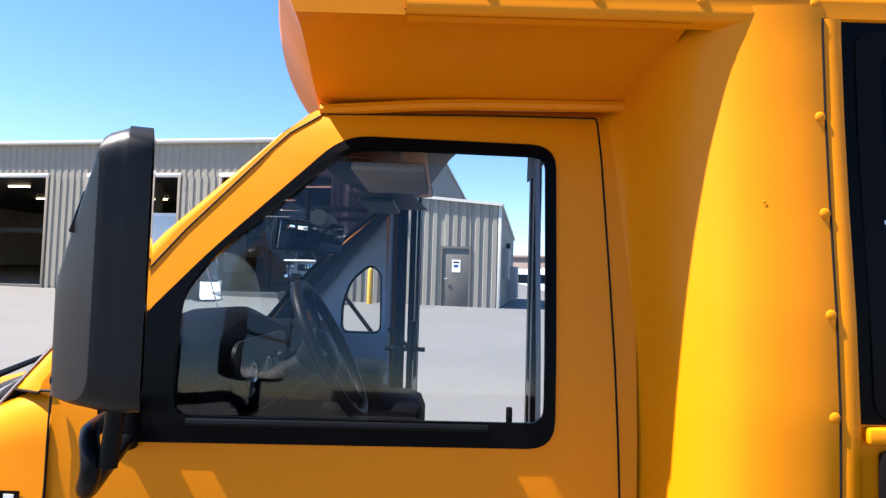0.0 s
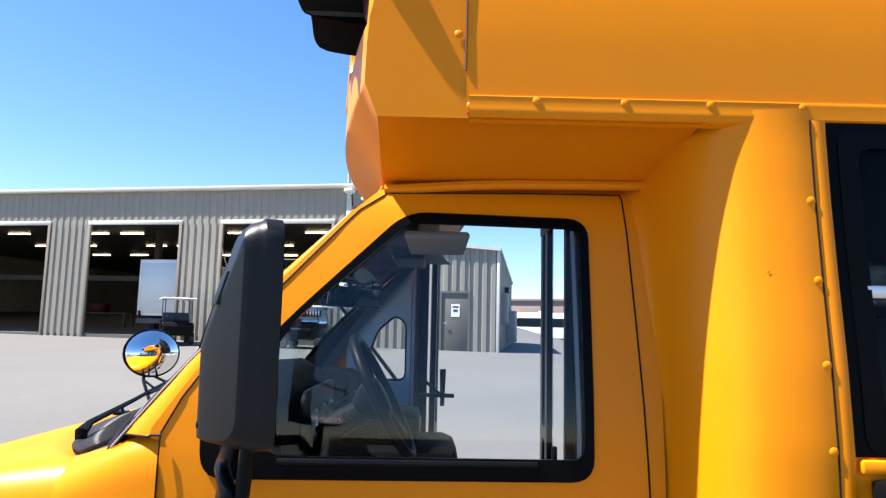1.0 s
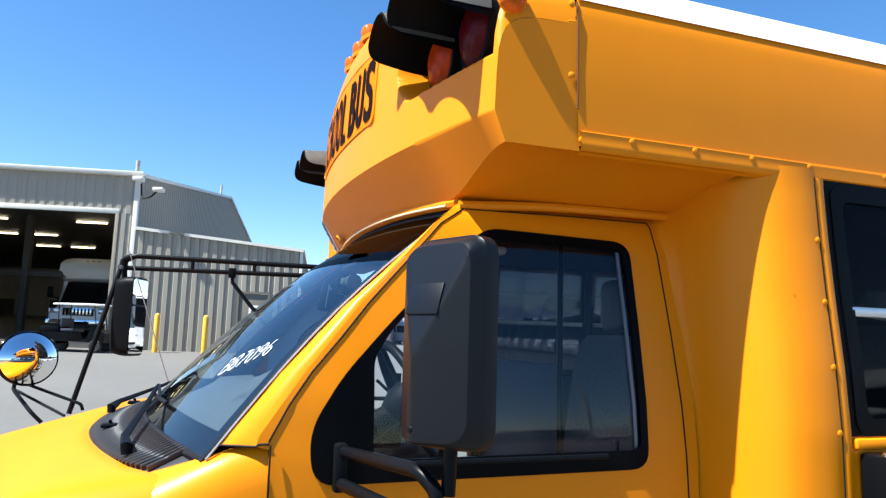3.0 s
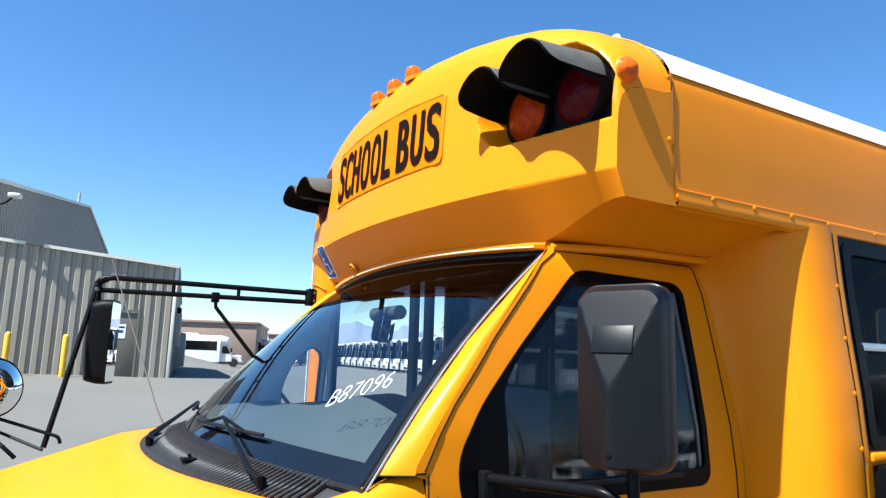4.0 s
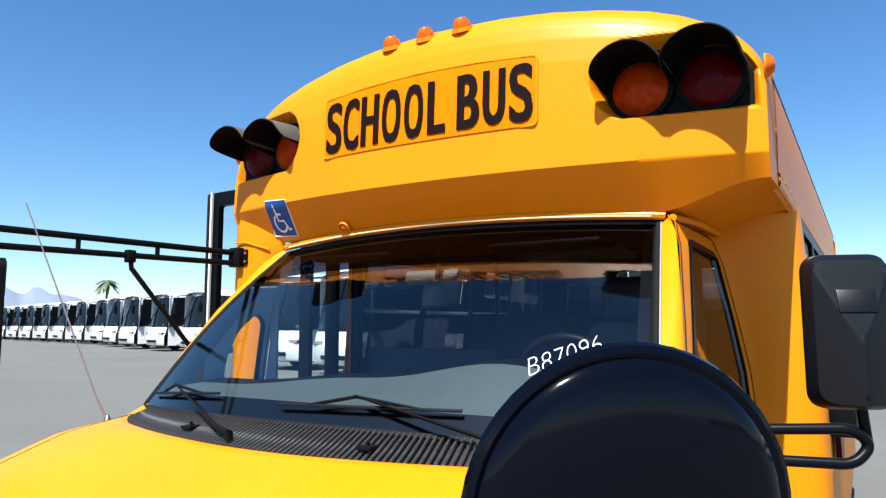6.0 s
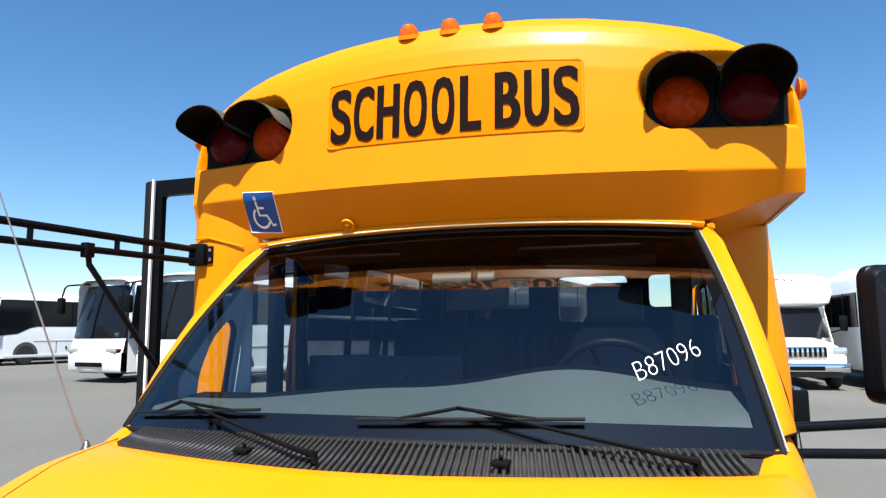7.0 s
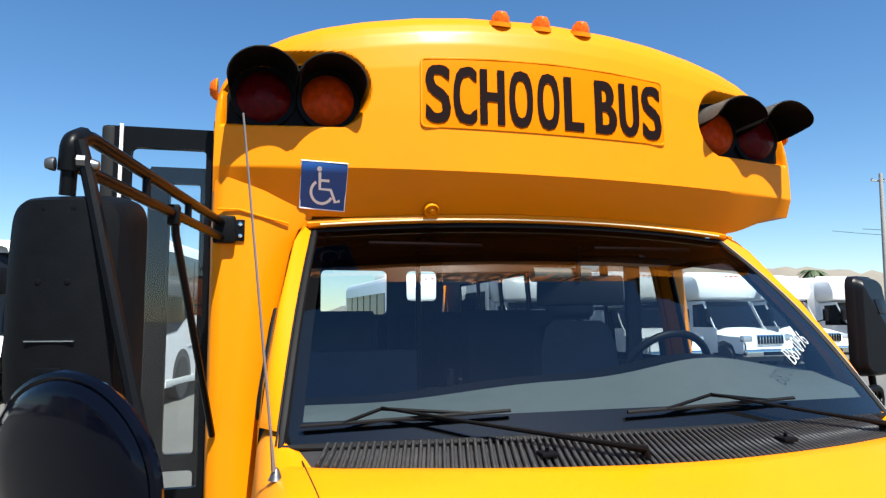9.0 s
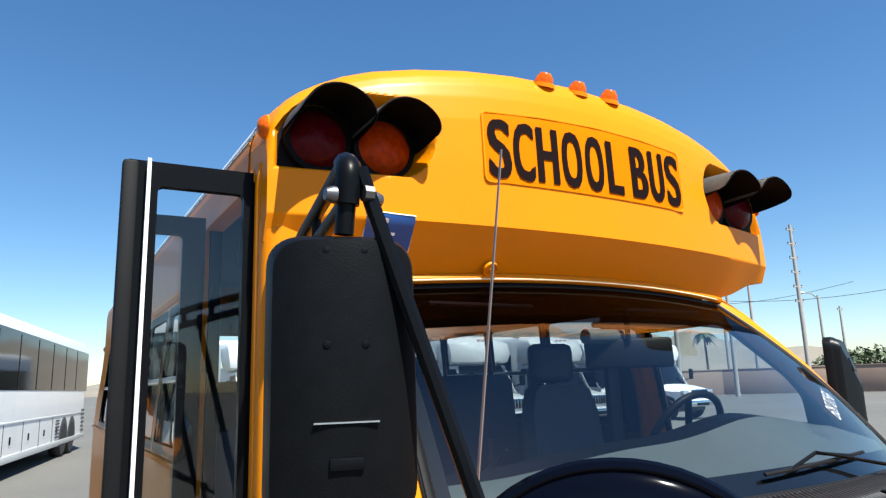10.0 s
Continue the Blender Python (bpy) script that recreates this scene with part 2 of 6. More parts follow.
def grid(points, closed=False, bm=None, caps=False):
    """A sheet through rows of points; closed joins each row's ends."""
    bm = bm or bmesh.new()
    rows = [[bm.verts.new(p) for p in row] for row in points]
    for a, b in zip(rows, rows[1:]):
        n = len(a)
        for i in range(n if closed else n - 1):
            j = (i + 1) % n
            q = []
            for v in (a[i], a[j], b[j], b[i]):
                if all((v.co - w.co).length > 1e-6 for w in q):
                    q.append(v)
            if len(q) > 2:
                try:
                    bm.faces.new(q)
                except ValueError:
                    pass
    if caps and closed:
        bm.faces.new(rows[0][::-1])
        bm.faces.new(rows[-1])
    return bm


def tube(pts, r, n=10, bm=None, caps=True, flat=1.0):
    """A round bar along a line of points; r may be one radius or one for each point."""
    pts = [Vector(p) for p in pts]
    rs = r if isinstance(r, (list, tuple)) else [r] * len(pts)
    rows = []
    up = None
    for i, p in enumerate(pts):
        d = (pts[min(i + 1, len(pts) - 1)] - pts[max(i - 1, 0)]).normalized()
        if up is None:
            up = d.orthogonal().normalized()
        up = (up - d * up.dot(d)).normalized()
        side = d.cross(up)
        rows.append([p + rs[i] * (math.cos(a) * up + flat * math.sin(a) * side) for a in [2 * math.pi * k / n for k in range(n)]])
    return grid(rows, True, bm, caps)


def bend(pts, r=0.05, n=6):
    """Round the corners of a line of points."""
    pts = [Vector(p) for p in pts]
    out = [pts[0]]
    for a, b, c in zip(pts, pts[1:], pts[2:]):
        ra = min(r, (a - b).length * 0.45, (c - b).length * 0.45)
        p, q = b + (a - b).normalized() * ra, b + (c - b).normalized() * ra
        out += [p * (1 - t) ** 2 + b * 2 * t * (1 - t) + q * t * t for t in [k / n for k in range(n + 1)]]
    return out + [pts[-1]]


def lathe(profile, n=24, bm=None, axis="z", squash=1.0):
    """Turn (radius, height) pairs round an axis."""
    rows = []
    for r, h in profile:
        ring = []
        for k in range(n):
            a = 2 * math.pi * k / n
            c, s = r * math.cos(a), r * math.sin(a) * squash
            ring.append((c, s, h) if axis == "z" else (h, c, s) if axis == "x" else (s, h, c))
        rows.append(ring)
    return grid(rows, True, bm, True)


def rounded(points, r, n=5):
    """A closed outline in 2D with its corners rounded."""
    out = []
    pts = [Vector((p[0], p[1])) for p in points]
    for i, b in enumerate(pts):
        a, c = pts[i - 1], pts[(i + 1) % len(pts)]
        ra = min(r, (a - b).length * 0.49, (c - b).length * 0.49)
        p, q = b + (a - b).normalized() * ra, b + (c - b).normalized() * ra
        out += [tuple(p * (1 - t) ** 2 + b * 2 * t * (1 - t) + q * t * t) for t in [k / n for k in range(n + 1)]]
    return out


def sheet(outer, holes, where, cuts=(), thick=0.0, cuts_a=()):
    """A panel with openings, drawn flat in (a, b), cut along lines of constant b (and a), then carried to its place by where(a, b)."""
    bm = bmesh.new()
    es = []
    for loop in (outer, *holes):
        vs = [bm.verts.new((a, 0, b)) for a, b in loop]
        es += [bm.edges.new((vs[i], vs[(i + 1) % len(vs)])) for i in range(len(vs))]
    bmesh.ops.triangle_fill(bm, use_beauty=True, use_dissolve=False, edges=es)
    for c in cuts:
        bmesh.ops.bisect_plane(bm, geom=bm.verts[:] + bm.edges[:] + bm.faces[:], plane_co=(0, 0, c), plane_no=(0, 0, 1))
    for c in cuts_a:
        bmesh.ops.bisect_plane(bm, geom=bm.verts[:] + bm.edges[:] + bm.faces[:], plane_co=(c, 0, 0), plane_no=(1, 0, 0))
    for v in bm.verts:
        v.co = where(v.co.x, v.co.z)
    if thick:
        bmesh.ops.recalc_face_normals(bm, faces=bm.faces)
        bmesh.ops.solidify(bm, geom=bm.faces[:], thickness=thick)
    return bm


def frame_loop(loop, where, w, r=None):
    """A bar that runs round an outline."""
    pts = [Vector(where(a, b)) for a, b in loop]
    return tube(pts + [pts[0], pts[1]], w, 8, caps=False)


def text_mesh(words, size, place, bold=0.0, squeeze=1.0, slant=0.0, thick=0.0):
    """Words in the built-in font as a mesh whose points are carried by place(x, y); x is centred."""
    cu = bpy.data.curves.new("words", "FONT")
    cu.body, cu.size, cu.align_x, cu.offset, cu.shear, cu.resolution_u = words, size, "CENTER", bold, slant, 4
    ob = bpy.data.objects.new("words", cu)
    me = ob.to_mesh()
    bm = bmesh.new()
    bm.from_mesh(me)
    ob.to_mesh_clear()
    bpy.data.objects.remove(ob)
    for v in bm.verts:
        v.co = place(v.co.x * squeeze, v.co.y)
    return bm


def smooth(e0, e1, x):
    t = min(1, max(0, (x - e0) / (e1 - e0)))
    return t * t * (3 - 2 * t)


# ---- the school bus ----
CY = 2.416                                            # its centre line
bus = thing("school_bus", "yellow school minibus with black trim, parked with its entry door open", "school bus", pose(0, CY, 0))
HALF = 1.21                                           # half the body's width
LIP = 2.225                                           # lower edge of the front cap's face


def interp(table, x):
    for (x0, y0), (x1, y1) in zip(table, table[1:]):
        if x <= x1:
            return y0 + (y1 - y0) * max(0, (x - x0)) / (x1 - x0)
    return table[-1][1]


CAB = [(0.30, 0.93), (0.6, 0.99), (0.9, 1.03), (1.2, 1.045), (1.36, 1.042), (1.5, 1.03), (1.7, 0.995), (1.93, 0.948), (2.02, 0.915), (2.07, 0.86)]
ROOF = [(0, 2.900), (0.3, 2.888), (0.5, 2.868), (0.7, 2.834), (0.85, 2.798), (0.95, 2.762), (1.03, 2.722), (1.09, 2.684), (1.13, 2.650), (1.165, 2.608), (1.19, 2.565), (1.204, 2.525), (1.21, 2.48)]


def cab_side(z):
    return interp(CAB, z)


def roof_z(v):
    return interp(ROOF, abs(v))


def lip_x(v):
    return -0.478 + 0.166 * (v / 1.21) ** 2


def soffit_z(v):
    return 2.065 + (0.076 if v > 0 else 0.084) * smooth(0.86, 1.19, abs(v))


UNDER = [(0, -0.352), (0.44, -0.335), (0.75, -0.310), (0.9, -0.294), (1.21, -0.282)]


def under_x(v):
    """Front edge of the cap's underside, where its lower face ends."""
    return interp(UNDER, abs(v))


def flare(z):
    """How far the body's sides lean out below the rail."""
    return interp([(0.45, 0.050), (1.0, 0.056), (1.45, 0.054), (1.62, 0.043), (1.80, 0.024), (1.97, 0.009), (2.12, 0.0)], z)


FACE = [(0, 0), (0.35, 0.010), (0.6, 0.030), (0.74, 0.066), (0.82, 0.106), (0.88, 0.160), (0.92, 0.225), (0.95, 0.305), (0.972, 0.41), (0.988, 0.56), (0.996, 0.72), (1.0, 1.0)]


def face_x(v, z):
    """How far forward the cap's face stands at a place of the front."""
    f = (z - LIP) / (roof_z(v) - LIP)
    return lip_x(v) + interp(FACE, f) * (-0.10 - lip_x(v))


def recess(v, z):
    """Depth of the two lamp recesses, down to the flat plate behind the lamps."""
    a = abs(v)
    top = min(2.652, roof_z(v) - 0.062)
    d = min(1.190 - a, z - 2.373, top - z)
    if a < 0.82:                                      # round inner end
        d = min(d, 0.143 - math.hypot(0.82 - a, (z - 2.512) * 0.98))
    return max(0.0, plate_x(v) - face_x(v, z)) * smooth(-0.004, 0.022, d)


def plate_x(v):
    return -0.300 + 0.075 * (abs(v) - 0.8)


def cap_mesh():
    vs = [-1.21 + 2.42 * i / 440 for i in range(441)]
    rows = []
    for v in vs:
        xw = under_x(v)
        zs = soffit_z(v)
        back = 0.44 if v < -0.84 else -0.06                # open above the driver and the entry
        row = [(back, v, zs), (xw + (back - xw) * 0.5, v, zs), (xw, v, zs)]
        row += [(xw + (lip_x(v) - xw) * t, v, zs + (LIP - zs) * t) for t in (0.33, 0.66, 0.94)]
        zt = roof_z(v)
        for i in range(91):
            f = i / 90
            z = LIP + (zt - LIP) * f
            row.append((face_x(v, z) + recess(v, z), v, z))
        row.append((-0.09, v, zt + 0.001))
        rows.append(row)
    bm = grid(rows)
    for s in (-1, 1):                                 # cheeks
        zt, low = roof_z(1.21), soffit_z(s * 1.21)
        first = Vector((-0.08, s * 1.21, low)) if s < 0 else Vector((-0.20, s * 1.21, low))
        ring = [first, Vector((under_x(1.21), s * 1.21, low)), Vector((lip_x(1.21), s * 1.21, LIP))]
        ring += [Vector((face_x(1.21, LIP + (zt - LIP) * f), s * 1.21, LIP + (zt - LIP) * f)) for f in (0.3, 0.55, 0.7, 0.8, 0.88, 0.94, 0.98, 1.0)]
        ring += [Vector((-0.09, s * 1.21, zt)), Vector((-0.08 if s < 0 else 0.44, s * 1.21, zt))]
        if s > 0:
            ring += [Vector((0.44, 1.21, 2.40)), Vector((-0.20, 1.21, 2.40))]
        bm.faces.new([bm.verts.new(p) for p in ring])
    return bm


CAP_TILT = pose(0, 0, 2.2, 0.55) @ pose(0, 0, -2.2)      # the body leans a little to the driver's side
cap = part("front_cap", cap_mesh(), YELLOW, bus, "yellow moulded fibreglass front cap", at=CAP_TILT, angle=32)

# roof shell and upper sides
TAIL = 5.42
roof_rows = []
for x in (-0.095, TAIL):
    roof_rows.append([(x, v, roof_z(v) + 0.003 - 0.012 * smooth(0.7, 1.1, abs(v))) for v in [-1.165 + 2.33 * i / 40 for i in range(41)]])
part("roof", grid(roof_rows), WHITE_PAINT, bus, "white painted roof skin", at=CAP_TILT)
for s in (-1, 1):
    prof = [(1.212, 2.15), (1.213, 2.30), (1.2115, 2.49), (1.206, 2.525), (1.198, 2.553)]
    if s > 0:
        part("upper_side_panel", grid([[(x, v, z) for v, z in [(1.213, 2.40)] + prof[2:]] for x in (-0.09, 0.62)]), YELLOW, bus)
    part("upper_side_panel", grid([[(x, s * v, z) for v, z in prof] for x in [(-0.086 if s < 0 else 0.62) + i * 0.48 for i in range(11)]]), YELLOW, bus)
    part("roof_edge", grid([[(x, s * v, z) for v, z in [(1.2045, 2.552), (1.199, 2.567), (1.178, 2.604), (1.135, 2.653), (1.08, 2.694)]] for x in (-0.088, TAIL)]), WHITE_PAINT, bus, at=CAP_TILT)
    if s > 0:
        part("rub_rail", box((0.62, -0.012, 2.150), (TAIL, 0.015, 2.184), 0.004), YELLOW, bus, at=pose(0, 1.213, 0))
        part("rail_lip", box((0.62, -0.006, 2.144), (TAIL, 0.006, 2.150), 0.002), YELLOW, bus, at=pose(0, 1.219, 0))
    else:                                             # a folded flange, lapped over the panel above
        part("rub_rail", grid([[(x, -v, z) for v, z in ((1.210, 2.1895), (1.2165, 2.1885), (1.2178, 2.1865), (1.2168, 2.180), (1.2168, 2.162), (1.2178, 2.156), (1.2165, 2.148), (1.213, 2.142), (1.206, 2.138), (1.190, 2.133))] for x in (-0.079, 0.66)]), YELLOW, bus)
        part("rub_rail", grid([[(x, -v, z) for v, z in ((1.210, 2.1895), (1.2165, 2.1885), (1.2178, 2.1865), (1.2172, 2.180), (1.2172, 2.150), (1.210, 2.146))] for x in (0.66, TAIL)]), YELLOW, bus)
part("roof_seam", grid([[(x, v, roof_z(v) + dz) for v in [-1.21 + 2.42 * i / 60 for i in range(61)]] for x, dz in ((-0.115, 0.0015), (-0.112, 0.006), (-0.09, 0.006), (-0.086, 0.0015))]), YELLOW, bus, at=CAP_TILT)

screw = finish(lathe([(0.0001, 0.0032), (0.005, 0.0028), (0.008, 0.0018), (0.0098, 0.0)], 12), "screw_head", YELLOW)
for s in (-1, 1):
    for x in ((0.07, 0.265, 0.455, 0.66) if s < 0 else ()) + ( 0.95, 1.25, 1.55, 1.85):
        part("screw", screw, None, bus, at=pose(x, s * (1.217 if s < 0 else 1.2275), 2.178 if s < 0 else 2.168, -90 * s))
    for x, z in ((-0.105, 2.52), (-0.105, 2.33), (-0.075, 2.165)):
        part("screw", screw, None, bus, at=pose(x, s * 1.213, z, -90 * s))
    if s < 0:
        for z in (1.965, 1.792, 1.617, 1.447, 1.27, 1.09):
            part("screw", screw, None, bus, at=pose(0.660, s * (1.224 + flare(z)), z, -90 * s))
part("soffit_seam", tube([(-0.082, v, soffit_z(v) - 0.001) for v in (-1.21, -1.12, -1.03, -0.95)], 0.0014, 6), RUBBER, bus)
part("cap_joint", tube([(-0.088, -1.2138, z) for z in (2.245, 2.40, 2.49)] + [(-0.088, -1.2075, 2.53)], 0.0026, 6), GROOVE, bus)


# side walls with their window openings
def on_side(s):
    return lambda a, b: Vector((a, s * (1.21 + flare(b)), b))


LEAN_CUTS = [1.0, 1.45, 1.62, 1.80, 1.97, 2.12]


def body_side(s, x0):
    wins = [rounded([(0.745 + 0.685 * i, 1.452), (1.385 + 0.685 * i, 1.452), (1.385 + 0.685 * i, 2.118), (0.745 + 0.685 * i, 2.118)], 0.035) for i in range(7 if TAIL > 5.3 else 6)]
    wins = [w for w in wins if max(p[0] for p in w) < TAIL - 0.05]
    outer = [(x0, 0.45), (TAIL, 0.45), (TAIL, 2.15), (x0, 2.15)]
    part("side_wall", sheet(outer, wins, on_side(s), LEAN_CUTS, thick=-0.006 * s), YELLOW, bus)
    part("window_belt", sheet([(0.706, 1.436), (TAIL, 1.436), (TAIL, 2.146), (0.706, 2.146)], wins, lambda p, q: Vector((p, s * (1.2125 + flare(q)), q)), LEAN_CUTS), BELT_BLACK, bus, "black window belt")
    part("window_lining", sheet([(0.64, 1.40), (TAIL - 0.04, 1.40), (TAIL - 0.04, 2.15), (0.64, 2.15)], wins, lambda p, q: Vector((p, s * (1.2035 + flare(q)), q)), LEAN_CUTS), BLUE_TRIM, bus)
    for w in wins:
        xs = [p[0] for p in w]
        a, b = min(xs), max(xs)
        win = part("side_window", sheet(rounded([(a - 0.012, 1.44), (b + 0.012, 1.44), (b + 0.012, 2.13), (a - 0.012, 2.13)], 0.04), [rounded([(a + 0.03, 1.482), (b - 0.03, 1.482), (b - 0.03, 2.088), (a + 0.03, 2.088)], 0.03)], lambda p, q: Vector((p, s * (1.2165 + flare(q)), q)), LEAN_CUTS, thick=0.006), BELT_BLACK, bus, "black framed split sash window")
        part("pane", sheet([(a - 0.012, 1.44), (b + 0.012, 1.44), (b + 0.012, 1.77), (a - 0.012, 1.77)], [], lambda p, q: Vector((p, s * (1.198 + flare(q)), q)), LEAN_CUTS), DARK_GLASS if s < 0 else BLACK_GLASS, win, shadow=False)
        part("pane", sheet([(a - 0.0, 1.77), (b + 0.0, 1.77), (b + 0.0, 2.118), (a - 0.0, 2.118)], [], lambda p, q: Vector((p, s * (1.206 + flare(q)), q)), LEAN_CUTS), DARK_GLASS if s < 0 else BLACK_GLASS, win, shadow=False)
        part("sash_bar", box((a + 0.02, s * 1.231 - 0.012, 1.758), (b - 0.02, s * 1.231 + 0.012, 1.785), 0.003), ALU, win)
        part("sash_latch", box((a + 0.2, s * 1.222 - 0.012, 1.785), (a + 0.26, s * 1.222 + 0.012, 1.80), 0.003), BLACK_PLASTIC, win)


body_side(-1, 0.66)
body_side(1, 0.62)
part("window_sill_ledge", box((0.715, -1.284, 1.405), (TAIL, -1.258, 1.432), 0.006), YELLOW, bus)
part("window_sill_ledge", box((0.62, 1.258, 1.405), (TAIL, 1.284, 1.432), 0.006), YELLOW, bus)

# tail wall with the emergency door's panes
def on_tail(a, b):
    return Vector((TAIL, a, b))


tail_outer = [(-1.21, 0.45), (1.21, 0.45), (1.21, 2.5)] + [(v, roof_z(v)) for v in (1.17, 1.08, 0.85, 0.5, 0, -0.5, -0.85, -1.08, -1.17)] + [(-1.21, 2.5)]
tail_holes = [rounded([(a, c), (b, c), (b, d), (a, d)], 0.07) for a, b, c, d in ((-0.455, 0.34, 1.78, 2.31), (-1.08, -0.70, 1.94, 2.31), (0.70, 1.08, 1.94, 2.31))]
part("tail_wall", sheet(tail_outer, tail_holes, on_tail, thick=0.03), YELLOW, bus)
part("tail_lining", sheet([(-1.17, 0.5), (1.17, 0.5), (1.17, 2.6), (-1.17, 2.6)], tail_holes, lambda a, b: Vector((TAIL - 0.04, a, b))), BLUE_TRIM, bus)
for a, b, c, d in ((-0.455, 0.34, 1.78, 2.31), (-1.08, -0.70, 1.94, 2.31), (0.70, 1.08, 1.94, 2.31)):
    part("tail_pane", sheet([(a - 0.02, c - 0.02), (b + 0.02, c - 0.02), (b + 0.02, d + 0.02), (a - 0.02, d + 0.02)], [], lambda p, q: Vector((TAIL - 0.015, p, q))), CLEAR, bus, shadow=False)

# inside of the body
part("cabin_floor", box((-0.55, -1.18, 0.60), (TAIL - 0.05, 1.18, 0.66)), FLOOR_MAT, bus)
part("ceiling_lining", grid([[(x, -1.172, 2.50)] + [(x, v, roof_z(v) - 0.05) for v in [-1.15 + 2.3 * i / 20 for i in range(21)]] + [(x, 1.172, 2.50)] for x in (-0.02, TAIL - 0.04)]), BLUE_TRIM, bus)
for s in (-1, 1):
    part("side_lining", box((0.66, s * 1.175 - 0.004, 0.66), (TAIL - 0.04, s * 1.175 + 0.004, 1.44)), BLUE_TRIM, bus)
    part("header_lining", box((0.68, s * 1.165 - 0.004, 2.13), (TAIL - 0.04, s * 1.165 + 0.004, 2.55)), BLUE_TRIM, bus)
    part("header_lining", box((-0.05, s * 1.165 - 0.004, 2.17 if s < 0 else 2.425), (0.675, s * 1.165 + 0.004, 2.58)), NAVY_TRIM, bus)


def bench_seat(s, x):
    seat = part("bench_seat", box((x - 0.42, s * 0.68 - 0.40, 1.02), (x + 0.02, s * 0.68 + 0.40, 1.14), 0.04, 3), SEAT_VINYL, bus, "navy vinyl high-backed bench seat")
    rows = [[(x + 0.02 + 0.13 * (h - 1.1) + dx, s * 0.68 + w, h) for dx, w in ((-0.05, -0.38), (-0.06, 0), (-0.05, 0.38), (0, 0.41), (0.05, 0.38), (0.06, 0), (0.05, -0.38), (0, -0.41))] for h in (1.10, 1.3, 1.6, 1.72)]
    rows.append([(p[0] * 0.3 + 0.7 * (x + 0.11), p[1] * 0.94 + s * 0.68 * 0.06, 1.765) for p in rows[-1]])
    part("seat_back", grid(rows, True, caps=True), SEAT_VINYL, seat)
    for dy in (-0.3, 0.3):
        part("seat_leg", tube([(x - 0.2, s * 0.68 + dy, 0.66), (x - 0.2, s * 0.68 + dy, 1.03)], 0.018, 6), BLACK_PAINT, seat)


for i in range(6):
    bench_seat(-1, 1.55 + 0.685 * i)
    bench_seat(1, 1.75 + 0.685 * i)

# wheels and underbody
part("chassis", box((-1.7, -0.75, 0.32), (TAIL - 0.1, 0.75, 0.60), 0.03), BLACK_PAINT, bus)
tyre_me = finish(lathe([(0.24, -0.11), (0.33, -0.12), (0.375, -0.09), (0.385, -0.05), (0.385, 0.05), (0.375, 0.09), (0.33, 0.12), (0.24, 0.11)], 32, axis="y"), "tyre", TYRE)
rim_me = finish(lathe([(0.02, 0.03), (0.09, 0.04), (0.11, 0.0), (0.2, -0.02), (0.23, 0.08), (0.245, 0.10), (0.245, -0.1)], 28, axis="y"), "rim", STEEL)
for x in (-1.15, 3.9):
    for s in (-1, 1):
        w = part("wheel", tyre_me, None, bus, at=pose(x, s * 0.88, 0.385, 0, 0, 0 if s > 0 else 180))
        part("rim", rim_me, None, w)


# corner fairing between cab and body on the driver's side
def fairing():
    rows = []
    for i in range(61):
        z = 0.45 + 1.72 * i / 60
        c = min(cab_side(z), 1.04) - 0.02
        f = flare(z)
        plan = [(0.33, c), (0.385, c + (1.0 - c) * 0.35), (0.408, 1.03), (0.420, 1.075 + f * 0.3), (0.436, 1.125 + f * 0.55), (0.464, 1.170 + f * 0.8), (0.503, 1.202 + f), (0.55, 1.219 + f), (0.60, 1.225 + f), (0.64, 1.225 + f), (0.674, 1.220 + f)]
        for _ in range(3):                            # round the plan by cutting its corners
            plan = [plan[0]] + [(p[0] * (1 - t) + q[0] * t, p[1] * (1 - t) + q[1] * t) for p, q in zip(plan, plan[1:]) for t in (0.25, 0.75)] + [plan[-1]]
        rows.append([(x, -v, z) for x, v in plan])
    return grid(rows)


part("corner_fairing", fairing(), YELLOW, bus, "rounded yellow corner fairing", angle=60)
zs = [0.45, 1.0, 1.45, 1.62, 1.80, 1.97, 2.12, 2.148]
part("fairing_strip", grid([[(x, -v - flare(z), z) for x, v in ((0.669, 1.206), (0.669, 1.2185), (0.672, 1.221), (0.703, 1.221), (0.706, 1.2185), (0.706, 1.206))] for z in zs]), YELLOW, bus)
part("fairing_seam", tube([(0.671, -1.2215 - flare(z), z) for z in zs], 0.002, 6), RUBBER, bus)
part("screw", screw, None, bus, at=pose(0.557, -1.221 - flare(1.81), 1.81, 90, 0, -4) @ Matrix.Scale(0.35, 4))

# ---- the van cab ----
GX = 0.10


def cab_place(s):
    return lambda a, b: Vector((a, s * cab_side(b), b))


CUTS = [0.6, 0.9, 1.2, 1.36, 1.43, 1.5, 1.6, 1.7, 1.81, 1.93, 1.98, 2.02]
OPENING = rounded([(-0.655, 1.335), (0.228, 1.345), (0.235, 1.945), (-0.215, 1.955), (-0.47, 1.70), (-0.60, 1.555), (-0.668, 1.44)], 0.05)
left_outer = [(-0.776, 0.45), (0.40, 0.45), (0.40, 2.055), (-0.285, 2.045), (-0.36, 1.975), (-0.56, 1.75), (-0.70, 1.575), (-0.80, 1.43), (-0.805, 1.408), (-0.776, 1.400)]
left_side = part("cab_side", sheet(left_outer, [OPENING], cab_place(-1), CUTS, 0.0), YELLOW, bus, "yellow van cab side with the driver's door", angle=60)
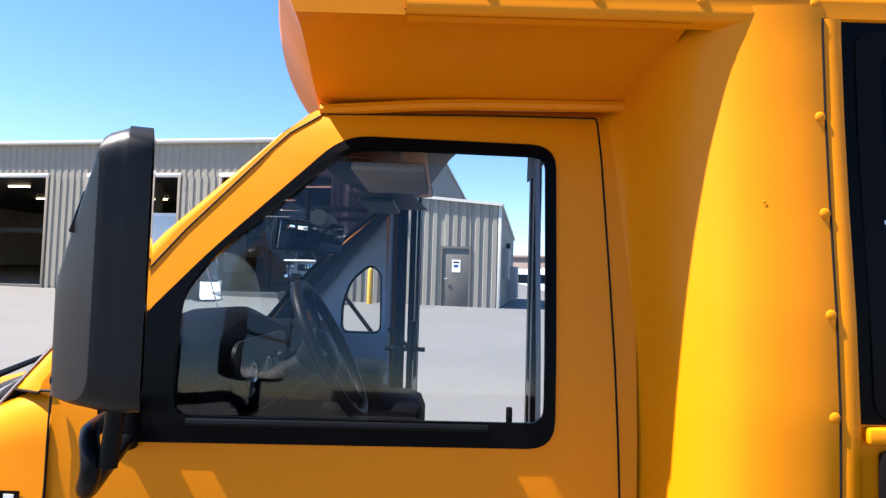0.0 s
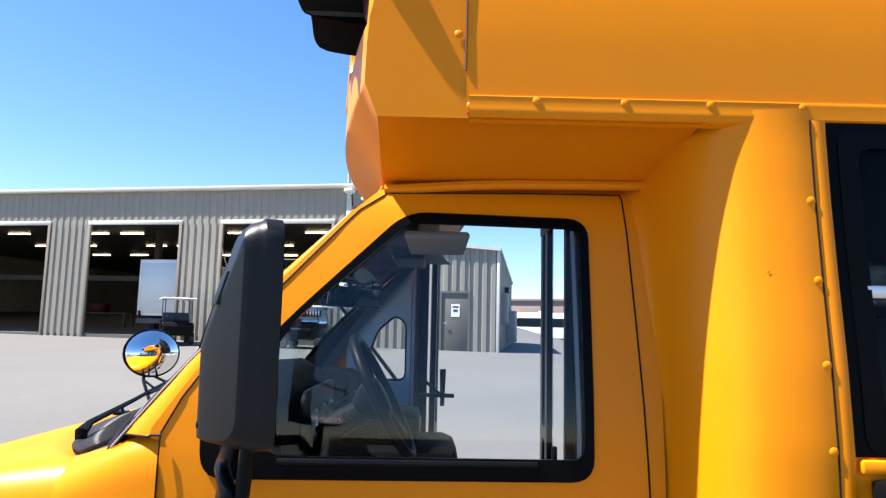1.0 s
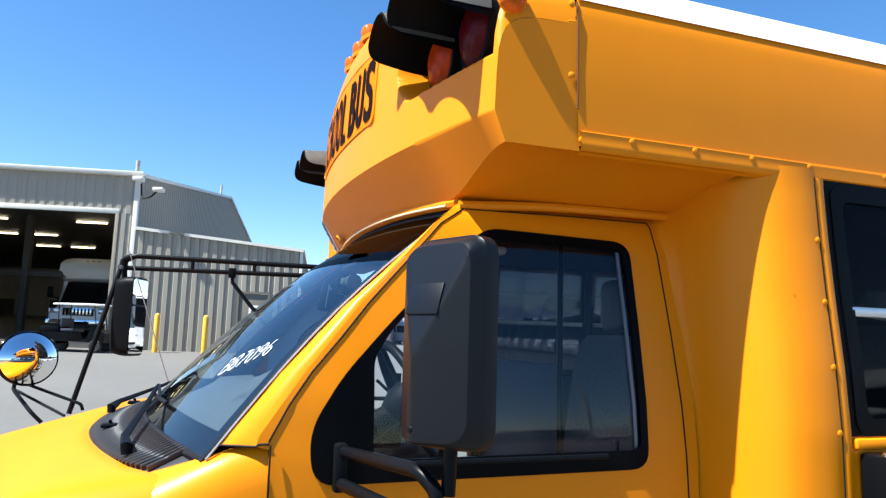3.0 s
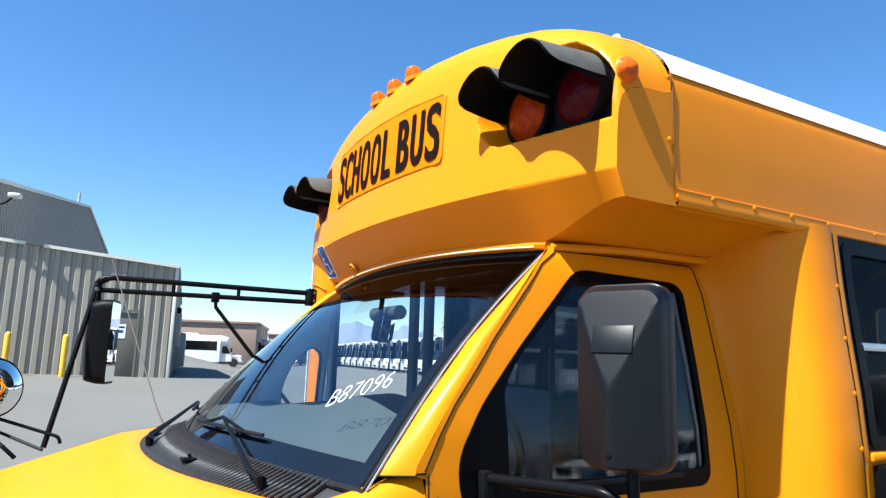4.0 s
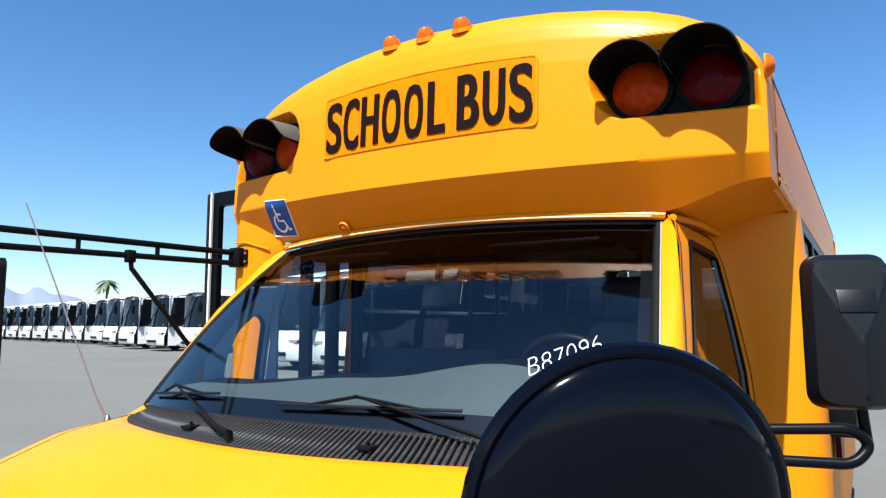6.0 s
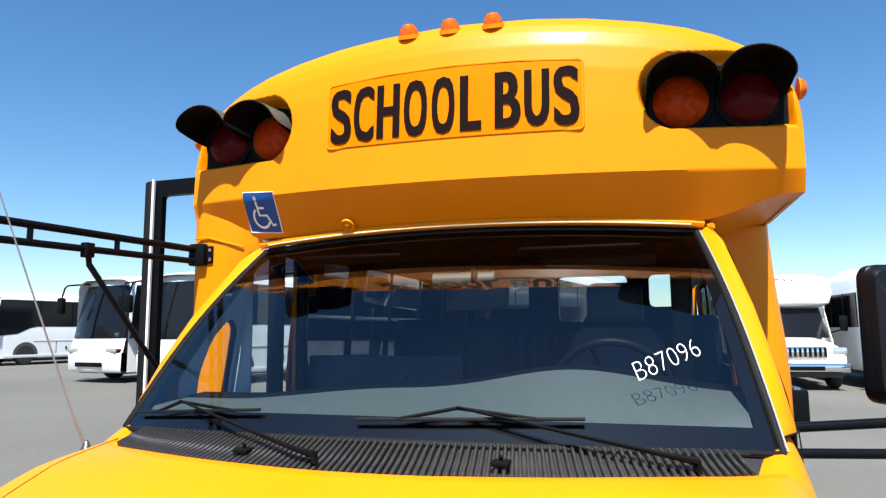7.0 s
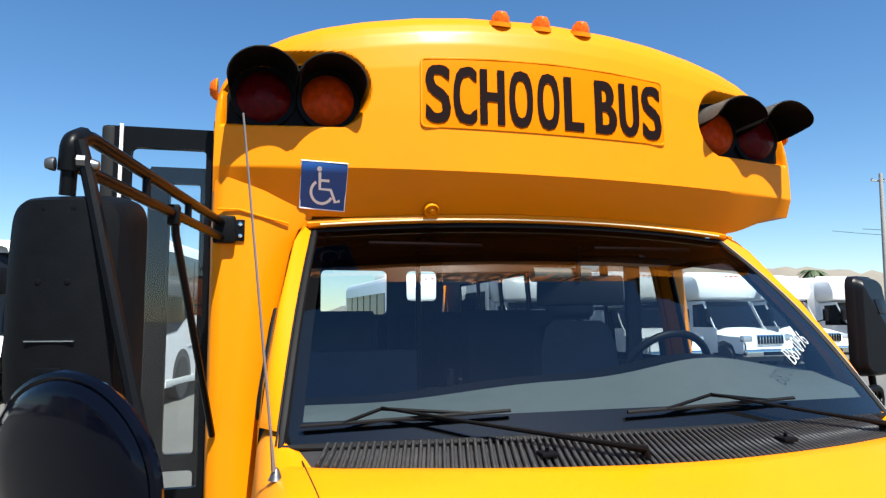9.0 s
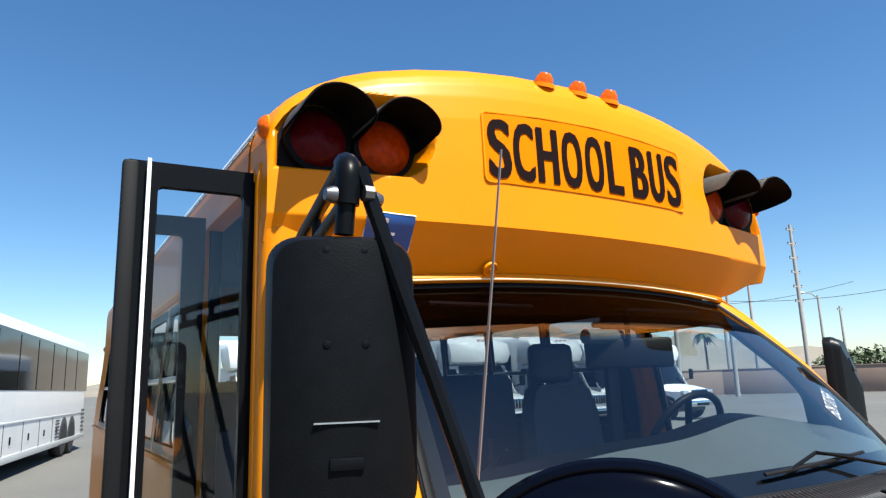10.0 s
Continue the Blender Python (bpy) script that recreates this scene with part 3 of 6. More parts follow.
# seams of the door
for pts in ([(0.337 + 0.036 * (2.03 - z), z) for z in (2.035, 1.93, 1.7, 1.5, 1.36, 1.2, 0.9, 0.6)], [(-0.774, 1.412), (-0.774, 1.36), (-0.774, 1.30), (-0.773, 1.2), (-0.77, 0.9), (-0.77, 0.6)],
            [(0.337, 2.035), (0.1, 2.034), (-0.27, 2.024)], [(-0.778, 1.417), (-0.735, 1.50), (-0.685, 1.575), (-0.615, 1.66), (-0.545, 1.75), (-0.345, 1.975), (-0.275, 2.024)]):
    fine = [(p[0] + (q[0] - p[0]) * k / 6, p[1] + (q[1] - p[1]) * k / 6) for p, q in zip(pts, pts[1:]) for k in range(6)] + [pts[-1]]
    part("door_seam", tube([(x, -cab_side(z) - (0.0105 if x < -0.769 and z < 1.415 else 0.0012), z) for x, z in fine], 0.0021, 6), RUBBER, bus)
part("drip_rail", tube(bend([(-0.285, -0.905, 2.035), (0.0, -0.925, 2.052), (0.405, -0.93, 2.056)], 0.1), 0.013, 8), YELLOW, bus)

# driver's window: rubber frame, fixed corner panel, sliding sash
door_win = part("driver_window", sheet(rounded([(-0.675, 1.318), (0.234, 1.328), (0.241, 1.962), (-0.222, 1.972), (-0.482, 1.712), (-0.613, 1.565), (-0.688, 1.44)], 0.055),
                                       [rounded([(-0.535, 1.372), (0.212, 1.378), (0.218, 1.938), (-0.213, 1.946), (-0.480, 1.694), (-0.535, 1.612)], 0.03)], lambda a, b: Vector((a, -cab_side(b) - 0.006, b)), CUTS, 0.013), BELT_BLACK, bus, "black framed driver's window")
part("sash_rail", tube([(-0.50, -cab_side(1.36) - 0.012, 1.362), (0.10, -cab_side(1.36) - 0.012, 1.366)], 0.008, 8), BLACK_PAINT, door_win, "black sill rail")
part("pane", sheet([(-0.55, 1.36), (0.22, 1.36), (0.22, 1.94), (-0.215, 1.95), (-0.485, 1.70), (-0.55, 1.62)], [], lambda a, b: Vector((a, -cab_side(b) + 0.008, b)), CUTS), SIDE_GLASS, door_win, shadow=False)
part("sash_edge", sheet([(0.196, 1.37), (0.206, 1.37), (0.206, 1.93), (0.196, 1.93)], [], lambda a, b: Vector((a, -cab_side(b) + 0.002, b)), CUTS, 0.006), DULL_STEEL, door_win)
part("sash_latch", box((0.138, -1.035, 1.37), (0.15, -1.02, 1.405), 0.003), BLACK_PLASTIC, door_win)

# door side of the cab: fixed arched pane, then the entry
ARCH = rounded([(-0.505, 1.39), (-0.30, 1.39), (-0.30, 1.70), (-0.36, 1.745), (-0.46, 1.66), (-0.505, 1.53)], 0.045)
right_outer = [(-0.776, 0.45), (-0.27, 0.45), (-0.27, 2.05), (-0.285, 2.045), (-0.36, 1.975), (-0.56, 1.75), (-0.70, 1.575), (-0.80, 1.43), (-0.805, 1.408), (-0.776, 1.400)]
part("cab_side", sheet(right_outer, [ARCH], cab_place(1), CUTS, 0.0), YELLOW, bus, angle=60)
part("arched_pane", sheet(ARCH, [], lambda a, b: Vector((a, cab_side(b) - 0.006, b)), CUTS), CLEAR, bus, shadow=False)
part("arched_seal", frame_loop(ARCH, lambda a, b: (a, cab_side(b), b), 0.011), RUBBER, bus)
# front wall of the body beside the cab, on the door side
rows = []
for i in range(15):
    z = 0.45 + 1.775 * i / 14
    c = cab_side(z)
    dz = smooth(1.95, 2.11, z)
    rows.append([(-0.30 + 0.03 * (1 - dz), c - 0.01, z), (-0.305, c + 0.02, z), (-0.312, (c + 1.2) / 2, z), (-0.308, 1.17, z), (-0.295, 1.203, z), (-0.26, 1.212, z), (-0.20, 1.212, z)])
part("door_front_wall", grid(rows), YELLOW, bus, "yellow body wall beside the entry door", angle=60)
part("wall_flange_seam", tube([(-0.316, v, z) for v, z in ((1.19, 2.085), (1.12, 2.085), (1.03, 2.06), (0.95, 2.04))], 0.004, 6), YELLOW, bus)
part("cab_lining", sheet([(-0.62, 0.66), (-0.28, 0.66), (-0.28, 2.03), (-0.36, 1.95), (-0.56, 1.72), (-0.62, 1.64)], [ARCH], lambda a, b: Vector((a, cab_side(b) - 0.02, b)), CUTS), CAB_LINING, bus)
part("wall_lining", box((-0.272, 0.93, 0.66), (-0.262, 1.19, 2.15)), CAB_LINING, bus)
for s_x in (-0.22, 0.60):
    part("door_jamb", box((s_x - 0.02, 1.192, 0.45), (s_x + 0.03, 1.216, 2.42), 0.006), YELLOW, bus)
    part("jamb_lining", box((s_x - 0.02, 1.14, 0.45), (s_x + 0.03, 1.19, 2.42), 0.006), BLACK_PAINT, bus)
part("door_header", box((-0.19, 1.14, 2.37), (0.58, 1.2145, 2.42), 0.004), YELLOW, bus)
part("entry_step", box((-0.2, 0.75, 0.42), (0.6, 1.17, 0.46), 0.005), FLOOR_MAT, bus)


# ---- windscreen ----
def ws(u, w):
    """A place on the windscreen: u from -1 (driver's side) to 1, w from 0 (bottom) to 1 (top)."""
    b = Vector((-1.115 + 0.20 * u * u, 0.985 * u, 1.395 - 0.025 * u * u))
    t = Vector((-0.365 + 0.085 * u * u, 0.855 * u, 2.052 - 0.03 * u * u))
    p = b.lerp(t, w)
    n = Vector((-0.66, 0.15 * u, 0.75)).normalized()
    return p + n * 0.035 * math.sin(math.pi * min(1, max(0, w)))


def ws_patch(u0, u1, w0, w1, off=0.0, nu=24, nw=10):
    n = Vector((-0.66, 0, 0.75)).normalized()
    return grid([[ws(u0 + (u1 - u0) * i / nu, w0 + (w1 - w0) * j / nw) + n * off for i in range(nu + 1)] for j in range(nw + 1)])


screen = part("windscreen", ws_patch(-0.985, 0.985, 0.0, 0.785), WIND, bus, "laminated windscreen with a dark shade band", shadow=False)
part("shade_band", ws_patch(-0.985, 0.985, 0.735, 0.785, 0.001), TINT_FADE, screen, "fading edge of the shade band", shadow=False)
part("shade_band", ws_patch(-0.985, 0.985, 0.785, 0.985), TINT_BAND, screen, "dark shaded top band", shadow=False)
edge = [ws(-1 + 2 * i / 24, 0.0) for i in range(25)] + [ws(1, j / 10) for j in range(1, 11)] + [ws(1 - 2 * i / 24, 1.0) for i in range(1, 25)] + [ws(-1, 1 - j / 10) for j in range(1, 10)]
part("windscreen_seal", tube(edge + edge[:2], 0.010, 8, caps=False, flat=0.6), RUBBER, screen)
for u0, u1 in ((-0.992, -0.95), (0.95, 0.992)):
    part("dark_edge_print", ws_patch(u0, u1, 0.01, 0.98, -0.004, 2, 10), SCREEN_PRINT, screen)
part("dark_edge_print", ws_patch(-0.97, 0.97, 0.0, 0.08, -0.004, 24, 2), SCREEN_PRINT, screen)
part("cab_roof_lip", tube([ws(-1.03 + 2.06 * i / 24, 1.0) + Vector((-0.004, 0, 0.026)) for i in range(25)], 0.016, 8), YELLOW, bus)
# Thin cream bar: the lip's bright highlight put into colour.
part("lip_highlight", tube([ws(-0.98 + 1.96 * i / 24, 1.0) + Vector((-0.018, 0, 0.020)) for i in range(25)], 0.0032, 6), CREAM, bus, "pale painted highlight along the lip over the windscreen")
part("cab_roof_front", grid([[ws(-1.02 + 2.04 * i / 24, 1.0) + Vector((dx, 0, dz)) for i in range(25)] for dx, dz in ((-0.01, 0.02), (0.02, 0.04), (0.2, 0.05))]), YELLOW, bus)

# pillars
for s in (-1, 1):
    rows = []
    front = [(-0.805, 1.408), (-0.80, 1.43), (-0.70, 1.575), (-0.56, 1.75), (-0.36, 1.975), (-0.285, 2.045)]
    for k, (x, z) in enumerate(front):
        a = Vector((x, s * cab_side(z), z))
        w = (0.05, 0.08, 0.27, 0.52, 0.88, 1.0)[k]
        swell = (0.0, 0.006, 0.014, 0.02, 0.02, 0.02)[k]
        b = ws(s * 1.012, w)
        out = Vector((-0.35, s * 0.9, 0.25)).normalized()
        rows.append([a.lerp(b, t) + out * swell * math.sin(math.pi * t) for t in (0, 0.2, 0.4, 0.6, 0.8, 1)])
    part("windscreen_pillar", grid(rows), YELLOW, bus, angle=70)
    if s > 0:
        part("pillar_trim", grid([[ws(0.985, w) + Vector((0.012, 0, -0.012)), Vector((x + 0.02, cab_side(z) - 0.03, z - 0.01)), Vector((x + 0.07, cab_side(z) - 0.045, z - 0.02))] for (x, z), w in zip(front[1:], (0.08, 0.27, 0.52, 0.88, 1.0))]), NAVY_TRIM, bus)
    if s < 0:
        part("wing_seam", tube([(-0.776, -cab_side(1.413) - 0.002, 1.413), (-0.80, -cab_side(1.413) - 0.002, 1.413)] + [Vector(p) + out * 0.002 for p in rows[0]], 0.0028, 6), RUBBER, bus)
    part("pillar_strip", tube([ws(s * 1.012, j / 10) + Vector((0, 0, 0.006)) for j in range(11)], 0.003, 6), AERIAL if s < 0 else RUBBER, bus)


# ---- bonnet, wings and cowl ----
def cowl_front(v):
    q = min(1.0, max(0.0, (abs(v) - 0.78) / 0.205))     # the cowl's ends are rounded
    return -1.272 + 0.275 * min(0.985, abs(v)) ** 2.3 + 0.10 * (1 - math.sqrt(1 - q * q))


def wing_half(x):
    return interp([(-2.1, 0.96), (-1.95, 1.0), (-1.7, 1.035), (-1.35, 1.065), (-1.1, 1.052), (-0.93, 1.0415), (-0.8, 1.038)], x)


def bonnet_z(x, v):
    """Height of bonnet and wings: a gentle crown, a rounded shoulder, then the wing's side."""
    crown = interp([(-2.05, 1.085), (-1.9, 1.168), (-1.46, 1.293), (-1.26, 1.349), (-0.9, 1.395)], x)
    w, r = wing_half(x), 0.10
    a = max(0.0, abs(v) - (w - r))
    k = interp([(-2.0, 0.11), (-1.5, 0.072), (-1.2, 0.050), (-0.9, 0.05)], x)
    return crown - k * (abs(v) / w) ** 4 - (r - math.sqrt(max(0.0, r * r - a * a)))


def bonnet_mesh():
    rows = []
    vs = [math.sin(math.pi / 2 * math.copysign(abs(t) ** 0.8, t)) for t in [-1 + 2 * i / 64 for i in range(65)]]
    for j in range(-1, 25):
        q = j / 24
        row = []
        for t in vs:
            xb = cowl_front(t)
            xn = -1.99 + 0.17 * t * t
            x = xb + (xn - xb) * q + (0.07 if j < 0 else 0.0)
            v = t * wing_half(x)
            z = bonnet_z(x, v)
            if j < 0:
                z -= 0.06 - 0.052 * smooth(0.9, 0.985, abs(t))
            row.append((x, v, z))
        side = lambda k: [(row[k][0], row[k][1] * f, h) for h, f in ((1.1, 1.0), (0.9, 0.995), (0.6, 0.97))]
        rows.append(side(0)[::-1] + row + side(-1))
    nose = []
    for dz, dx in ((0.03, -0.02), (0.10, -0.035), (0.30, -0.03), (0.6, 0.0)):
        nose.append([(x + dx, v, max(0.4, z - dz)) for x, v, z in rows[-1]])
    return grid(rows + nose)


part("bonnet", bonnet_mesh(), YELLOW, bus, "yellow bonnet and front wings", angle=50)
for s in (-1, 1):                                     # rear of each wing, up to the door seam, growing out of the bonnet's shoulder
    rows = []
    for i in range(25):
        x = -1.42 + 0.644 * i / 24
        w = wing_half(x)
        vin = interp([(-1.42, 0.90), (-1.06, 0.915), (-0.92, 0.968), (-0.776, 1.0)], x)
        top = interp([(-1.42, 1.23), (-1.06, 1.329), (-1.0, 1.349), (-0.90, 1.382), (-0.86, 1.397), (-0.776, 1.412)], x)
        out = interp([(-1.06, 1.0455), (-0.99, 1.0475), (-0.776, 1.0475)], x)
        q = smooth(-1.40, -0.93, x)
        row = []
        for k in range(-1, 9):
            a = math.pi / 2 * max(0, k) / 8
            vb = w - 0.10 + 0.10 * math.sin(a) if k >= 0 else w - 0.13
            pb = Vector((x, vb - 0.002, bonnet_z(x, min(vb, w)) - 0.002))
            pw = Vector((x, vin + (out - vin) * math.sin(a), top - 0.11 * (1 - math.cos(a)))) if k >= 0 else Vector((x, vin - 0.035, min(top - 0.012, bonnet_z(x, vin - 0.035) + 0.002)))
            p = pb.lerp(pw, q)
            row.append((x, s * p.y, p.z))
        o = abs(row[-1][1])
        rows.append(row + [(x, s * (o + 0.014 * q * d), h) for h, d in ((1.22, 0.6), (1.15, 0.9), (1.0, 1.0), (0.6, 0.6))])
    part("wing_rear_panel", grid(rows), YELLOW, bus, angle=75)
    line = [(-1.0 - 0.55 * i / 12, s * (0.935 - 0.045 * i / 12)) for i in range(13)]
    if s > 0:
        part("bonnet_seam", tube([(x, v, bonnet_z(x, v) + 0.0003) for x, v in line], 0.0016, 6), RUBBER, bus)
part("front_bumper", box((-2.12, -0.98, 0.42), (-1.98, 0.98, 0.62), 0.04), BLACK_PLASTIC, bus)
grille = part("grille", box((-2.045, -0.62, 0.72), (-2.0, 0.62, 1.02), 0.02), BLACK_PLASTIC, bus)
for s in (-1, 1):
    part("headlight", box((-2.05, s * 0.78 - 0.13, 0.78), (-1.95, s * 0.78 + 0.13, 0.98), 0.03), CLEAR_LENS, bus)
part("model_badge", sheet(rounded([(-1.05, 1.165), (-0.811, 1.165), (-0.811, 1.228), (-1.05, 1.228)], 0.006), [], lambda a, b: Vector((a, -1.053, b)), thick=0.004), CHROME, bus)
for k in range(4):
    part("badge_bar", sheet([(-0.85 - 0.05 * k, 1.180), (-0.83 - 0.05 * k, 1.180), (-0.83 - 0.05 * k, 1.213), (-0.85 - 0.05 * k, 1.213)], [], lambda a, b: Vector((a, -1.0605, b)), thick=0.001), WHITE_LINE, bus)
part("badge_field", sheet([(-1.04, 1.174), (-0.820, 1.174), (-0.820, 1.219), (-1.04, 1.219)], [], lambda a, b: Vector((a, -1.0585, b)), thick=0.001), LETTER_BLACK, bus)

cowl = part("cowl", grid([[Vector((cowl_front(v) - 0.01, v, 0)).lerp(Vector((ws(v / 0.985, 0.02).x + 0.02, v, 0)), t) + Vector((0, 0, (bonnet_z(cowl_front(v), 0) - 0.022 - 0.03 * v * v) * (1 - t) + (ws(v / 0.985, 0.02).z - 0.012) * t)) for v in [-0.985 + 1.97 * i / 40 for i in range(41)]] for t in (0, 0.3, 0.6, 1)]), GREY_PLASTIC, bus, "weathered black plastic cowl with louvres")


def cowl_point(v, t, up=0.0):
    a, b = cowl_front(v) - 0.01, ws(v / 0.985, 0.02).x + 0.02
    z = (bonnet_z(cowl_front(v), 0) - 0.022 - 0.03 * v * v) * (1 - t) + (ws(v / 0.985, 0.02).z - 0.012) * t
    return Vector((a + (b - a) * t, v, z + up))


slat_me = finish(box((-0.5, -0.0052, 0.0), (0.5, 0.0052, 0.014), 0.003, 1), "slat", GREY_PLASTIC)
for i in range(96):
    v = -0.90 + 1.80 * i / 95
    skew = 0.035 * math.copysign(min(1, abs(v) / 0.5), v)
    a, b = cowl_point(v, 0.10), cowl_point(max(-0.98, min(0.98, v - skew)), 0.86)
    d = b - a
    m = Matrix.Translation((a + b) / 2) @ d.to_track_quat("X", "Z").to_matrix().to_4x4() @ Matrix.Diagonal((d.length, 1, 1, 1))
    part("slat", slat_me, None, cowl, at=m)
for v in (-0.335, 0.36):
    p = cowl_point(v, 0.35, 0.014)
    noz = part("washer_nozzle", box((-0.022, -0.022, 0), (0.022, 0.022, 0.012), 0.004), BLACK_PLASTIC, cowl, at=Matrix.Translation(p))
    part("jet", tube([(0.005, 0, 0.01), (0.0, 0, 0.022)], 0.005, 8), BLACK_PLASTIC, noz)


def wiper(u0, u1, ub, wb, v_pivot):
    base = cowl_point(v_pivot, 0.2, 0.018)
    n = Vector((-0.66, 0, 0.75)).normalized()
    tip = ws(ub, wb) + n * 0.03
    mid = base.lerp(tip, 0.5) + n * 0.012
    w = part("wiper", tube([base, base + Vector((0.0, 0, 0.02)), base.lerp(tip, 0.12) + n * 0.025, mid, tip], [0.016, 0.017, 0.011, 0.008, 0.006], 8, flat=0.6), BLACK_PLASTIC, bus, "black wiper arm with a rubber blade")
    blade = [ws(u0 + (u1 - u0) * i / 10, 0.050 + 0.022 * i / 10) + n * 0.018 for i in range(11)]
    part("blade", tube(blade, 0.0062, 6, flat=0.7), RUBBER, w)
    part("blade_bridge", tube([blade[2], ws(ub, wb) + n * 0.026, blade[8]], 0.0055, 6), BLACK_PLASTIC, w)


wiper(0.085, -0.53, -0.20, 0.088, -0.775)
wiper(0.955, 0.41, 0.75, 0.088, 0.125)

# number written on the screen
def on_screen(x, y):
    u, w = -0.770 - x * 0.66 + y * 0.20, 0.262 + y * 0.85 + x * 0.37
    return ws(u, w) + Vector((-0.66, 0, 0.75)).normalized() * 0.004


part("marker_writing", text_mesh("B87096", 0.115, on_screen, bold=-0.0032, squeeze=0.85), INK, screen, "white hand-written stock number")

# aerial
aerial = part("aerial", tube([(-1.065, 1.005, 1.345), (-1.10, 1.012, 1.42), (-1.355, 1.085, 2.117)], [0.006, 0.0035, 0.0022], 6), AERIAL, bus, "thin steel whip aerial")
part("aerial_base", lathe([(0.001, 0.03), (0.007, 0.026), (0.013, 0.01), (0.018, 0.0)], 12), DULL_STEEL, aerial, at=pose(-1.058, 1.0, 1.322))

# ---- signs and lamps on the cap ----
panel_outer = rounded([(-0.491, 2.383), (0.498, 2.383), (0.498, 2.641), (0.25, 2.655), (0, 2.660), (-0.25, 2.655), (-0.491, 2.641)], 0.02)


def on_cap(off):
    return lambda a, b: Vector((face_x(a, b) - off, a, b))


cutsa = [-0.45 + 0.06 * i for i in range(16)]
sign = part("name_panel", sheet(panel_outer, [], on_cap(0.004), [2.42, 2.5, 2.58], 0.0, cutsa), SIGN_YELLOW, bus, "retroreflective yellow panel with black lettering", at=CAP_TILT)
part("panel_rim", tube([on_cap(0.003)(a, b) for a, b in panel_outer + panel_outer[:2]], 0.005, 6, caps=False), YELLOW, sign)


def letter(c, v0, v1, z0, z1, sx=0.0062, sz=0.0016):
    """One capital of the built-in font, condensed between v0 and v1, its sides made square and its strokes even."""
    bm = text_mesh(c, 1.0, lambda x, y: Vector((x, 0, y)), bold=0.012)
    xs, zs = [p.co.x for p in bm.verts], [p.co.z for p in bm.verts]
    x0, x1, y0, y1 = min(xs), max(xs), min(zs), max(zs)
    for p in bm.verts:
        t = 2 * (p.co.x - x0) / (x1 - x0) - 1
        if c in "SCO":
            t = math.copysign(abs(t) ** 0.72, t)
        p.co = Vector((-(v0 + (v1 - v0) * (t + 1) / 2), 0, z0 + (z1 - z0) * (p.co.z - y0) / (y1 - y0)))
    push = {}
    for e in bm.edges:
        if len(e.link_faces) == 1:
            mid, d = (e.verts[0].co + e.verts[1].co) / 2, e.verts[1].co - e.verts[0].co
            n = Vector((d.z, 0, -d.x))
            if n.length < 1e-9:
                continue
            n.normalize()
            if n.dot(e.link_faces[0].calc_center_median() - mid) > 0:
                n = -n
            for v in e.verts:
                push[v] = push.get(v, Vector()) + n * d.length ** 0.5
    for v, n in push.items():
        n = n.normalized()
        v.co += Vector((n.x * sx, 0, n.z * sz))
    for p in bm.verts:
        a, b = -p.co.x, p.co.z
        p.co = Vector((face_x(a, b) - 0.0078, a, b))
    return bm


LETTERS = (("S", 0.484, 0.392), ("C", 0.382, 0.294), ("H", 0.283, 0.188), ("O", 0.171, 0.078), ("O", 0.060, -0.029), ("L", -0.048, -0.132), ("B", -0.178, -0.273), ("U", -0.285, -0.375), ("S", -0.389, -0.479))
for c, v0, v1 in LETTERS:
    lo, hi = (2.399, 2.617) if c in "SCO" else (2.403, 2.613)
    part("letter", letter(c, v0 - 0.006, v1 + 0.006, lo, hi), LETTER_BLACK, sign, "black condensed capital letter")


def visor(r, length, lo=-4, thick=0.004):
    """A hood over a lamp: half a pipe whose lower edges rise towards its straight-cut mouth."""
    rows = []
    for i in range(11):
        q = i / 10
        row = []
        low = lo + (16 - lo) * q ** 1.2
        for k in range(33):
            a = radians(low + (180 - 2 * low) * k / 32)
            rr = r + 0.008 * q
            l = length * (0.80 + 0.20 * math.sqrt(1 - (1 - min(1.0, min(k, 32 - k) / 32 / 0.17)) ** 2))
            row.append((-l * q, rr * math.cos(a), rr * math.sin(a) - 0.022 * q))
        rows.append(row)
    bm = grid(rows)
    bmesh.ops.solidify(bm, geom=bm.faces[:], thickness=thick)
    return bm


